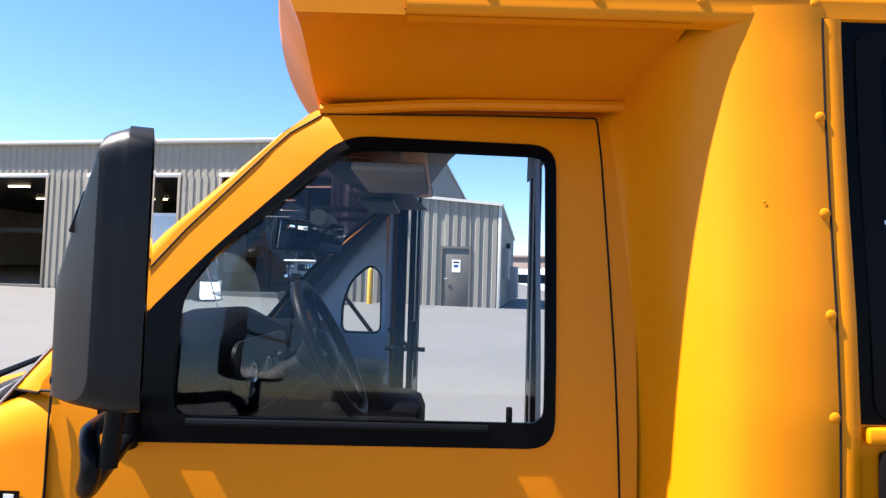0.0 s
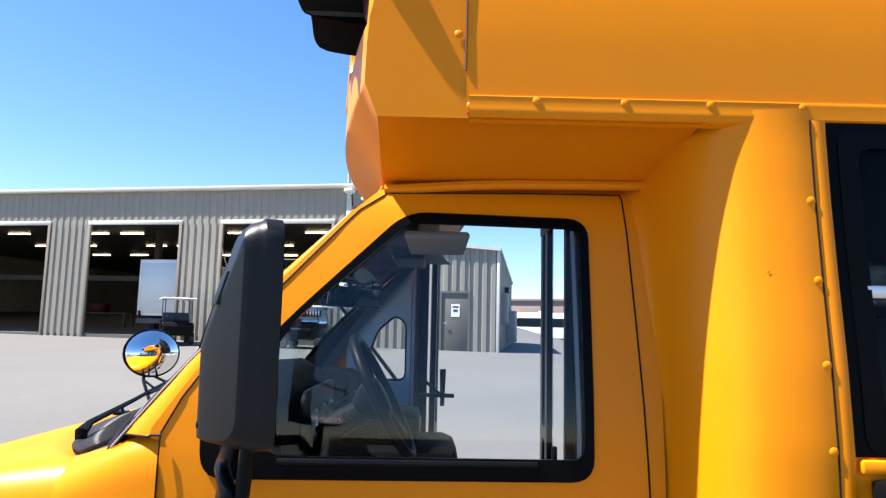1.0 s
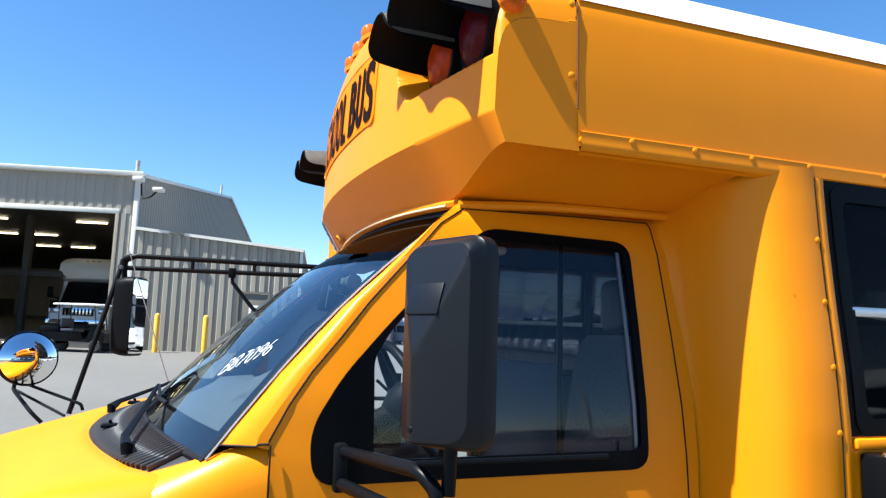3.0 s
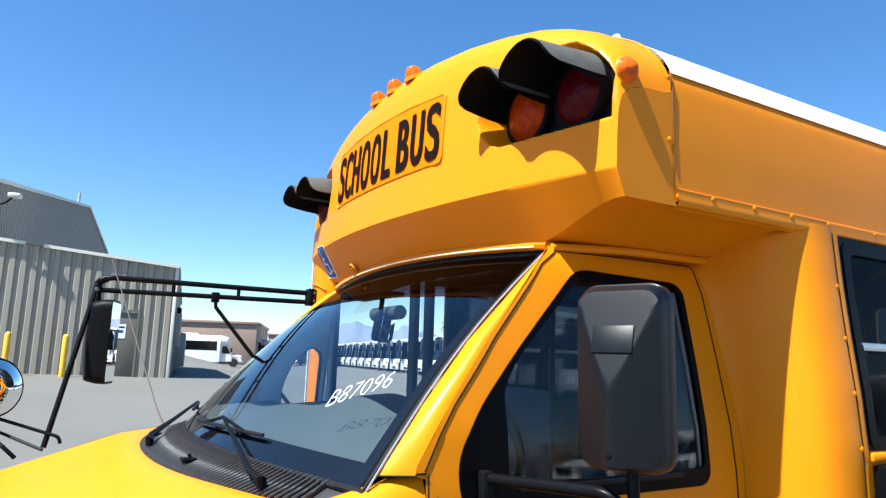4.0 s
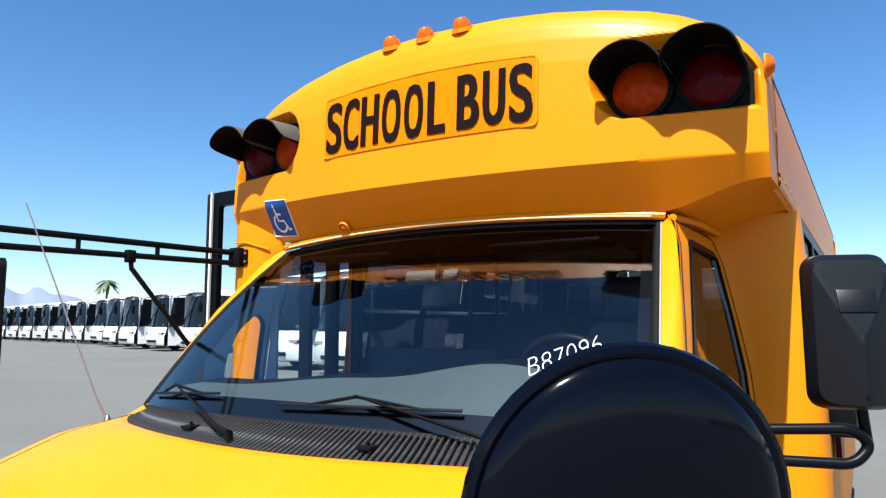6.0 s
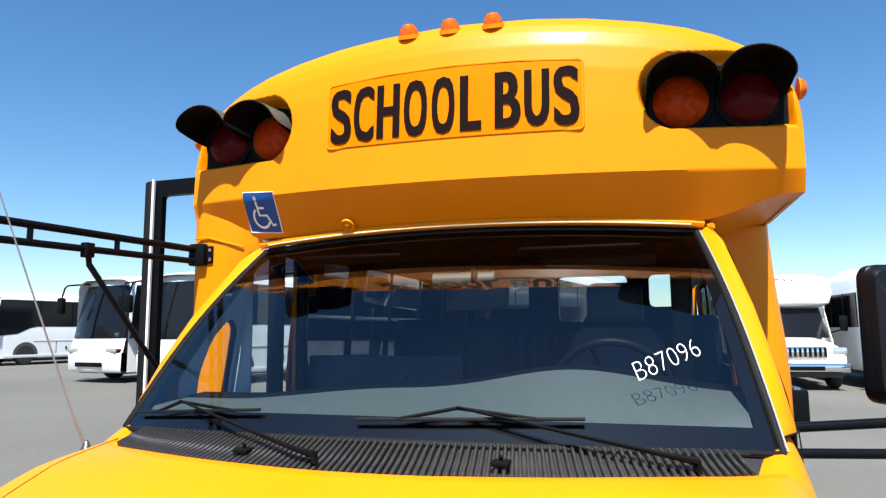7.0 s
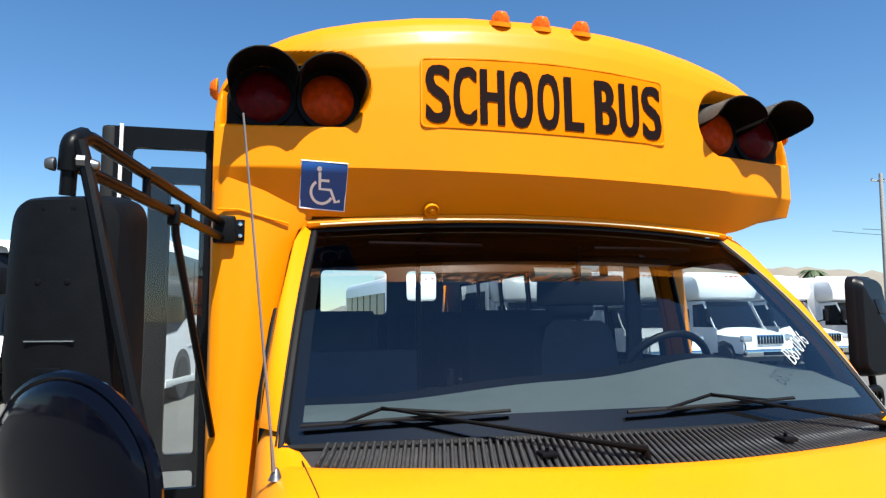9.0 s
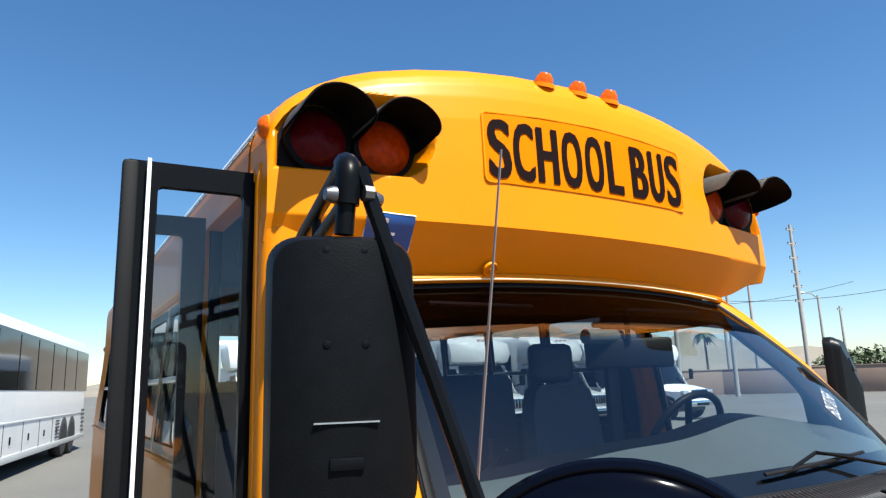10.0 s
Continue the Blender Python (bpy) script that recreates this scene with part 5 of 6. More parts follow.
# stop sign box on the driver's side
sb = part("stop_arm_box", box((0.735, -1.375, 1.21), (1.02, -1.266, 1.395), 0.01), BLACK_PAINT, bus, "black stop arm mount")
part("stop_arm_bolt", lathe([(0.001, 0.01), (0.012, 0.008), (0.015, 0.0)], 10), CHROME, sb, at=pose(0.76, -1.33, 1.395))
part("stop_arm_board", lathe([(0.001, 0.012), (0.22, 0.012), (0.22, -0.012), (0.001, -0.012)], 8, axis="y"), RED, sb, at=pose(1.22, -1.29, 1.22))


# ---- the lot ----
def ground_z(x, y):
    k = 0.049 - 0.042 * smooth(3, 13, x)
    rise = max(0.0, y - 5.0)
    rise = rise if rise < 45 else 45 + (rise - 45) * 0.2
    return k * rise * smooth(4, 9, y) + 0.0


def ground_mesh():
    def spread(lo, hi, fine_lo, fine_hi, step):
        a, x, d = [], fine_lo, step
        while x > lo:
            a.insert(0, x)
            d *= 1.35
            x -= d
        a.insert(0, lo)
        n = int((fine_hi - fine_lo) / step)
        a += [fine_lo + step * (i + 1) for i in range(n)]
        x, d = fine_hi, step
        while x < hi:
            d *= 1.35
            x += d
            a.append(min(x, hi))
        return a
    xs, ys = spread(-3000, 3000, -30, 60, 2.0), spread(-3000, 3000, -30, 70, 2.0)
    return grid([[(x, y, ground_z(x, y)) for y in ys] for x in xs])


ground = tagged(part("ground", ground_mesh(), CONCRETE), "pale worn concrete of the vehicle lot", "ground", kind="structure")


def stands(x, y, turn=0.0, sink=0.0):
    return pose(x, y, ground_z(x, y) - sink, 0, 0, turn)


# ---- workshop and office lean-to ----
TH = 11.0
def wpos(u, d=0.0):
    c, s = math.cos(radians(TH)), math.sin(radians(TH))
    return 0.5 + u * c + d * s, 23.5 - u * s + d * c


def ribbed(u0, u1, z0, z1, pitch=0.30, depth=0.035, top=None):
    """Upright ribbed cladding in the plane y = 0, facing -y; top(u) may give a sloping upper edge."""
    pts = []
    u = u0
    while u < u1 - 1e-6:
        for f, d in ((0.0, 0), (0.34, 0), (0.44, -depth), (0.90, -depth)):
            if u + f * pitch < u1 - 1e-4:
                pts.append((u + f * pitch, d))
        u += pitch
    pts.append((u1, 0))
    return grid([[(a, d, z0) for a, d in pts], [(a, d, top(a) if top else z1) for a, d in pts]])


BZ = 0.85
x0, y0 = wpos(0)
workshop = thing("workshop_building", "long tan metal-clad workshop with open vehicle bays", "building", pose(x0, y0, 0, 0, 0, -TH), kind="")
EAVE, BAYTOP, DEPTH = 6.72, 5.43, 34.0
bays = [(-28.6, -22.5), (-20.7, -16.5), (-14.7, -10.75), (-9.05, -4.62)]
walls = [(-36.0, -28.6), (-22.5, -20.7), (-16.5, -14.7), (-10.75, -9.05), (-4.62, -4.05)]
for a, b in walls:
    part("front_wall", ribbed(a, b, 0.3, BAYTOP), CLADDING, workshop, angle=20)
    part("wall_inside", box((a, 0.06, 0.3), (b, 0.10, BAYTOP)), SHOP_WALL, workshop)
part("header_wall", ribbed(-36.0, -4.05, BAYTOP, EAVE, 0.3, 0.02), CLADDING, workshop, angle=20)
part("header_inside", box((-36, 0.05, BAYTOP), (-4.1, 0.09, EAVE)), SHOP_WALL, workshop)
part("eave_gutter", box((-36.2, -0.22, EAVE - 0.02), (-3.85, 0.0, EAVE + 0.13), 0.02), TRIM_WHITE, workshop)
part("corner_trim", box((-4.14, -0.05, 0.3), (-4.0, 0.08, EAVE), 0.005), TRIM_WHITE, workshop)
for a, b in bays:
    part("bay_trim", box((a - 0.06, -0.06, BAYTOP - 0.02), (b + 0.06, 0.02, BAYTOP + 0.14), 0.01), TRIM_WHITE, workshop)
    for u in (a, b):
        part("bay_jamb", box((u - 0.06, -0.06, 0.3), (u + 0.06, 0.05, BAYTOP), 0.01), CLADDING_DARK, workshop)


def gable_top(d):
    return EAVE + 0.155 * min(d, DEPTH - d)


part("gable_wall", ribbed(0.0, DEPTH, 0.3, EAVE, 0.3, 0.025, gable_top), CLADDING_DARK, workshop, at=pose(-4.05, 0, 0, 0, 0, 90), angle=20)
part("gable_trim", tube([(-4.0, d, gable_top(d) + 0.05) for d in (0, DEPTH / 2, DEPTH)], 0.09, 4), TRIM_WHITE, workshop)
part("roof", grid([[(u, d, gable_top(d) + 0.08) for d in (-0.1, DEPTH / 2, DEPTH)] for u in (-36, -3.95)]), TRIM_WHITE, workshop)
part("far_wall", box((-36, DEPTH - 0.1, 0.3), (-4.05, DEPTH, EAVE - 0.1)), SHOP_WALL, workshop)
part("end_wall", box((-36.1, 0, 0.3), (-36, DEPTH, EAVE)), SHOP_WALL, workshop)
part("shop_ceiling", box((-36, 0.1, EAVE - 0.62), (-4.1, DEPTH, EAVE - 0.58)), SHOP_DARK, workshop)
part("shop_floor", box((-36, 0.0, 0.6), (-4.1, DEPTH, 1.16)), CONCRETE, workshop)
for u in (-15.6, -9.9, -21.6):
    part("steel_column", box((u - 0.12, 5.8, 1.1), (u + 0.12, 6.1, EAVE - 0.5), 0.01), SHOP_DARK, workshop)
    part("cross_beam", box((u - 3.2, 5.85, 3.6), (u + 3.2, 6.05, 3.85), 0.01), SHOP_DARK, workshop)
for a, b in bays:
    for i in range(2):
        for j in range(4):
            u, d = a + (b - a) * (0.28 + 0.46 * i), 1.6 + 5.0 * j
            lt = part("shop_light", box((u - 0.62, d, EAVE - 0.72), (u + 0.62, d + 0.10, EAVE - 0.66), 0.01), TUBE_LIGHT, workshop)
    part("back_opening", box((a + 0.5, DEPTH - 0.14, 1.16), (b - 0.3, DEPTH - 0.10, 3.6)), TRIM_WHITE if a > -10 else SHOP_DARK, workshop)
fl = part("flood_lamp_arm", tube(bend([(-3.95, -0.05, 6.45), (-3.8, -0.35, 5.9), (-3.5, -0.45, 5.95), (-3.3, -0.5, 6.15)], 0.1), 0.03, 6), BLACK_PAINT, workshop)
for p in ((-3.95, -0.3, 6.55), (-3.25, -0.45, 6.2)):
    part("flood_lamp", box((p[0] - 0.17, p[1] - 0.2, p[2] - 0.07), (p[0] + 0.17, p[1] + 0.1, p[2] + 0.07), 0.03), TRIM_WHITE, fl)
part("vent_pipe", tube([(-4.4, 0.9, EAVE), (-4.4, 0.9, EAVE + 0.75)], 0.07, 8), POLE, workshop)
part("vent_pipe", tube([(-4.2, 15.0, EAVE + 2.2), (-4.2, 15.0, EAVE + 3.0)], 0.06, 8), POLE, workshop)

office = thing("office_leanto", "tan ribbed-metal lean-to office with a plain door", "building", pose(x0, y0, 0, 0, 0, -TH))
def lean_top(u):
    return 4.93 - 0.092 * (u + 4.0)


part("front_wall", ribbed(-4.0, -0.58, 0.3, 4, 0.3, 0.05, lean_top), CLADDING, office, angle=20)
part("front_wall", ribbed(0.50, 1.48, 0.3, 4, 0.3, 0.05, lean_top), CLADDING, office, angle=20)
part("front_wall", ribbed(-0.58, 0.50, 2.98, 4, 0.3, 0.05, lean_top), CLADDING, office, angle=20)
part("side_wall", ribbed(0.0, 5.0, 0.3, 4, 0.3, 0.03, lambda d: lean_top(1.48) - 0.17 * d), CLADDING_DARK, office, at=pose(1.48, 0, 0, 0, 0, 90), angle=20)
part("roof", grid([[(u, d, lean_top(u) + 0.03 - (0.17 * d if u > 0 else 0.0)) for d in (-0.12, 5.0)] for u in (-4.0, 1.56)]), TRIM_WHITE, office)
part("roof_trim", tube([(u, -0.1, lean_top(u) + 0.02) for u in (-4.0, -2.9)], 0.07, 4), TRIM_WHITE, office)
part("roof_trim", tube([(u, -0.1, lean_top(u) + 0.02) for u in (-2.4, 1.55)], 0.07, 4), TRIM_WHITE, office)
part("roof_trim", tube([(1.52, d, lean_top(1.48) - 0.17 * d + 0.02) for d in (-0.1, 5.0)], 0.06, 4), TRIM_WHITE, office)
part("corner_trim", box((1.42, -0.06, 0.3), (1.52, 0.04, lean_top(1.48)), 0.004), TRIM_WHITE, office)
dr = part("office_door", box((-0.50, -0.03, 0.85), (0.42, 0.02, 2.90), 0.004), DOOR_PAINT, office, "brown-grey painted steel door with a notice")
part("door_frame", sheet([(-0.58, 0.8), (0.50, 0.8), (0.50, 2.98), (-0.58, 2.98)], [[(-0.505, 0.8), (0.425, 0.8), (0.425, 2.905), (-0.505, 2.905)]], lambda a, b: Vector((a, -0.07, b)), thick=0.08), DOOR_PAINT, office)
part("notice", box((-0.17, -0.040, 2.08), (0.13, -0.034, 2.52)), PAPER, dr)
part("notice_bar", box((-0.13, -0.043, 2.40), (0.09, -0.0405, 2.45)), LETTER_BLACK, dr)
part("notice_bar", box((-0.10, -0.043, 2.25), (0.06, -0.0405, 2.34)), BLUE, dr)
part("door_handle", tube([(-0.42, -0.06, 1.85), (-0.42, -0.09, 1.85), (-0.30, -0.09, 1.85)], 0.018, 8), STEEL, dr)
part("power_box", box((2.0 - 0.52, 1.0, 1.9), (2.0 - 0.30, 1.6, 3.0), 0.02), POLE, office)
part("power_box", box((2.0 - 0.52, 2.6, 1.2), (2.0 - 0.15, 3.6, 2.4), 0.02), POLE, office)
part("side_lamp", box((1.50, 1.9, 3.0), (1.66, 2.15, 3.25), 0.03), BLACK_PLASTIC, office)

bollard_me = finish(lathe([(0.085, 0.0), (0.085, 1.15), (0.07, 1.20), (0.04, 1.235), (0.001, 1.245)], 16), "bollard", SAFETY_YELLOW)
for u in (-1.4, -2.9):
    bx, by = wpos(u, -0.7)
    tagged(part("bollard", bollard_me, None, None, at=stands(bx, by)), "yellow painted steel bollard before the office wall", "bollard", "bollards by the office")


# ---- golf carts ----
def golf_cart(m):
    g = thing("golf_cart", "small golf cart with a white canopy and a load box", "golf cart", m, "golf carts by the workshop")
    part("body", grid([[(x, v, z) for v in (-0.55, 0.55)] for x, z in ((-1.15, 0.35), (-1.18, 0.70), (-0.95, 0.85), (-0.6, 0.80), (-0.5, 0.42), (0.1, 0.40), (0.15, 0.72), (1.1, 0.74), (1.15, 0.40), (0.6, 0.30), (-1.15, 0.35))], caps=False), BLACK_PAINT, g)
    for v in (-0.55, 0.55):
        part("side_panel", sheet([(-1.15, 0.35), (-1.18, 0.7), (-0.95, 0.85), (-0.6, 0.8), (-0.5, 0.42), (0.1, 0.4), (0.15, 0.72), (1.1, 0.74), (1.15, 0.4)], [], lambda a, b: Vector((a, v, b)), thick=0.02), BLACK_PAINT, g)
    part("seat", box((0.0, -0.5, 0.74), (0.5, 0.5, 0.86), 0.04), SEAT_VINYL, g)
    part("seat_back", box((0.42, -0.5, 0.90), (0.52, 0.5, 1.25), 0.04), SEAT_VINYL, g)
    part("load_box", box((0.55, -0.55, 0.75), (1.2, 0.55, 0.95), 0.02), BLACK_PAINT, g)
    part("canopy", grid([[(x, v, 1.80 + 0.05 * (1 - (v / 0.62) ** 2) - 0.03 * (x / 0.95) ** 4) for v in (-0.62, -0.5, 0, 0.5, 0.62)] for x in (-0.95, -0.8, 0, 0.6, 0.75)]), WHITE_PAINT, g)
    part("canopy_edge", tube([(-0.95, -0.62, 1.78), (0.75, -0.62, 1.78), (0.75, 0.62, 1.78), (-0.95, 0.62, 1.78), (-0.95, -0.62, 1.78)], 0.03, 6), WHITE_PAINT, g)
    for x, xt in ((-0.85, -0.7), (0.55, 0.6)):
        for v in (-0.5, 0.5):
            part("canopy_post", tube([(x, v, 0.75), (xt, v, 1.78)], 0.018, 6), BLACK_PAINT, g)
    for x in (-0.85, 0.8):
        for v in (-0.5, 0.5):
            part("wheel", lathe([(0.05, -0.08), (0.2, -0.09), (0.23, -0.05), (0.23, 0.05), (0.2, 0.09), (0.05, 0.08)], 18, axis="y"), TYRE, g, at=pose(x, v, 0.23))
    part("steering_wheel", tube([(-0.35 + 0.06 * math.cos(a), 0.25 + 0.16 * math.sin(a), 1.02 + 0.13 * math.cos(a)) for a in [2 * math.pi * k / 16 for k in range(18)]], 0.014, 6, caps=False), BLACK_PLASTIC, g)
    return g


cx, cy = wpos(-9.7, -1.6)
cart = golf_cart(stands(cx, cy, 116) @ Matrix.Scale(0.88, 4))
cx, cy = wpos(-5.0, -1.3)
copy_thing(cart, stands(cx, cy, 166) @ Matrix.Scale(0.9, 4))


# ---- white coaches ----
def wheel_parts(parent, x, v, r, w):
    s = 1 if v > 0 else -1
    t = part("wheel", lathe([(r * 0.6, -w), (r * 0.9, -w), (r * 0.99, -w * 0.6), (r, 0), (r * 0.99, w * 0.6), (r * 0.9, w), (r * 0.6, w)], 24, axis="y"), TYRE, parent, at=pose(x, v, r))
    part("rim", lathe([(0.001, 0.06), (r * 0.25, 0.06), (r * 0.3, 0.0), (r * 0.5, -0.02), (r * 0.6, w * 0.9), (r * 0.63, w * 0.95), (r * 0.63, -w)], 20, axis="y"), STEEL, t, at=pose(0, 0, 0, 0, 0, 0 if s > 0 else 180))


def coach(m):
    """A motor coach whose front faces -x."""
    L, W, H = 13.2, 1.29, 3.55
    c = thing("coach", "white motor coach with black glass, parked in a row", "coach", m, "parked coaches")
    # body in sections: each ring goes round the coach at one distance from the front
    def ring(x, w, top, low):
        r = 0.28
        pts = [(-w, low), (-w, 1.2), (-w, top - r), (-w + 0.08, top - 0.10), (-w + 0.35, top), (0, top + 0.03), (w - 0.35, top), (w - 0.08, top - 0.10), (w, top - r), (w, 1.2), (w, low)]
        return [(x, v, z) for v, z in pts]
    part("body", grid([ring(0.42, W - 0.05, 3.38, 0.34), ring(0.9, W, 3.50, 0.34), ring(2.0, W, H, 0.34), ring(L - 0.5, W, H, 0.34), ring(L, W - 0.06, H - 0.12, 0.40)]), WHITE_PAINT, c)
    part("tail", sheet([(-W + 0.06, 0.4), (W - 0.06, 0.4), (W - 0.1, H - 0.3), (0, H - 0.1), (-W + 0.1, H - 0.3)], [], lambda a, b: Vector((L, a, b))), WHITE_PAINT, c)
    # front: bumper, nose, windscreen that leans back
    def face(z, x, w, bow):
        return [(x + bow * (v / w) ** 2, v, z) for v in [w * t for t in (-1, -0.9, -0.6, -0.3, 0, 0.3, 0.6, 0.9, 1)]]
    part("nose", grid([face(0.34, 0.05, 1.22, 0.18), face(0.42, -0.02, 1.24, 0.20), face(0.95, -0.05, 1.26, 0.22), face(1.0, 0.0, 1.26, 0.22), face(1.42, 0.06, 1.25, 0.26), face(1.45, 0.42, 1.26, 0.1)]), WHITE_PAINT, c)
    part("windscreen", grid([face(1.44, 0.07, 1.23, 0.26), face(2.0, 0.16, 1.23, 0.28), face(2.7, 0.34, 1.22, 0.28), face(3.20, 0.52, 1.20, 0.26)]), COACH_GLASS, c)
    part("brow", grid([face(3.20, 0.51, 1.22, 0.27), face(3.36, 0.64, 1.2, 0.26), face(3.47, 0.88, 1.1, 0.2), face(3.5, 1.2, 1.0, 0.0)]), WHITE_PAINT, c)
    part("screen_divider", tube([(0.05, 0, 1.45), (0.14, 0, 2.0), (0.32, 0, 2.7), (0.5, 0, 3.2)], 0.025, 6), BLACK_PAINT, c)
    part("dash_glow", box((0.22, -1.0, 1.48), (0.5, 1.0, 1.62), 0.03), DASH, c)
    for s in (-1, 1):
        part("headlight", box((0.05, s * 0.88 - 0.24, 0.98), (0.28, s * 0.88 + 0.24, 1.12), 0.04), CLEAR_LENS, c, at=pose(0.0, 0, 0))
        part("indicator", box((0.10, s * 1.14 - 0.06, 0.98), (0.36, s * 1.14 + 0.06, 1.10), 0.03), RED, c)
        w = W + 0.006
        band = [(0.44, 1.42), (1.5, 1.52), (2.1, 1.80), (2.5, 1.88), (L - 0.05, 1.88), (L - 0.05, 3.14), (1.2, 3.20), (0.62, 3.18)]
        part("window_band", sheet(band, [], lambda a, b: Vector((a, s * w, b)), thick=0.005), COACH_GLASS, c)
        for x in (2.6, 4.3, 6.0, 7.7, 9.4, 11.1):
            part("window_post", box((x - 0.02, s * (w + 0.004) - 0.004, 1.9), (x + 0.02, s * (w + 0.004) + 0.004, 3.12)), BLACK_PAINT, c)
        part("side_sill", box((0.9, s * (W + 0.006) - 0.01, 0.36), (L - 0.1, s * (W + 0.006) + 0.01, 0.50), 0.005), SILVER_PAINT, c)
        part("belt_moulding", box((2.3, s * (W + 0.006) - 0.008, 1.16), (L - 0.1, s * (W + 0.006) + 0.008, 1.20), 0.004), SILVER_PAINT, c)
        for x in (3.5, 5.1, 6.7, 8.2):
            part("luggage_door_seam", box((x - 0.012, s * (W + 0.004) - 0.005, 0.5), (x + 0.012, s * (W + 0.004) + 0.005, 1.16)), SHOP_DARK, c)
            part("luggage_latch", box((x + 0.5, s * (W + 0.01) - 0.01, 0.72), (x + 0.58, s * (W + 0.01) + 0.01, 0.88), 0.005), BLACK_PLASTIC, c)
        for k in range(6):
            part("louvre", box((8.6, s * (W + 0.012) - 0.012, 0.58 + 0.09 * k), (9.05, s * (W + 0.012) + 0.012, 0.62 + 0.09 * k), 0.004), SHOP_DARK, c)
            part("louvre", box((L - 0.75, s * (W + 0.012) - 0.012, 0.58 + 0.13 * k), (L - 0.3, s * (W + 0.012) + 0.012, 0.64 + 0.13 * k), 0.004), SHOP_DARK, c)
        for x in (1.95, 9.75, 10.95):
            part("wheel_arch", sheet([(x + 0.62 * math.cos(a), max(0.33, 0.5 + 0.62 * math.sin(a))) for a in [2 * math.pi * k / 24 for k in range(24)]], [], lambda a, b: Vector((a, s * (W + 0.003), b)), thick=0.004), SHOP_DARK, c)
            wheel_parts(c, x, s * (W - 0.14), 0.5, 0.15)
        part("mirror_arm", tube(bend([(0.75, s * 1.15, 3.30), (0.05, s * 1.42, 3.22), (-0.05, s * 1.45, 2.75)], 0.15), 0.03, 6), BLACK_PLASTIC, c)
        part("mirror", box((-0.14, s * 1.45 - 0.13, 2.25), (0.04, s * 1.45 + 0.13, 2.80), 0.05), BLACK_PLASTIC, c)
    part("lower_grille", box((-0.07, -0.6, 0.52), (0.0, 0.6, 0.66), 0.02), BLACK_PLASTIC, c)
    part("underside", box((0.5, -1.1, 0.28), (L - 0.4, 1.1, 0.36)), SHOP_DARK, c)
    part("roof_hatch", box((4.0, -0.4, H + 0.0), (4.8, 0.4, H + 0.08), 0.03), WHITE_PAINT, c)
    return c


COACHES = [(11.9, 6.75, -12.0), (13.2, 9.85, -9), (14.3, 15.65, -8), (15.3, 19.3, -8), (22.0, 33.0, -11), (22.9, 37.4, -12), (23.9, 41.8, -12),
           (25.6, 46.4, -13), (27.2, 50.6, -14)]
COACHES += [(28.2 + 0.222 * 4.6 * k, 55.0 + 4.6 * k, -14) for k in range(14)]
first = coach(stands(*COACHES[0][:2], COACHES[0][2]))
for x, y, a in COACHES[1:]:
    copy_thing(first, stands(x, y, a))


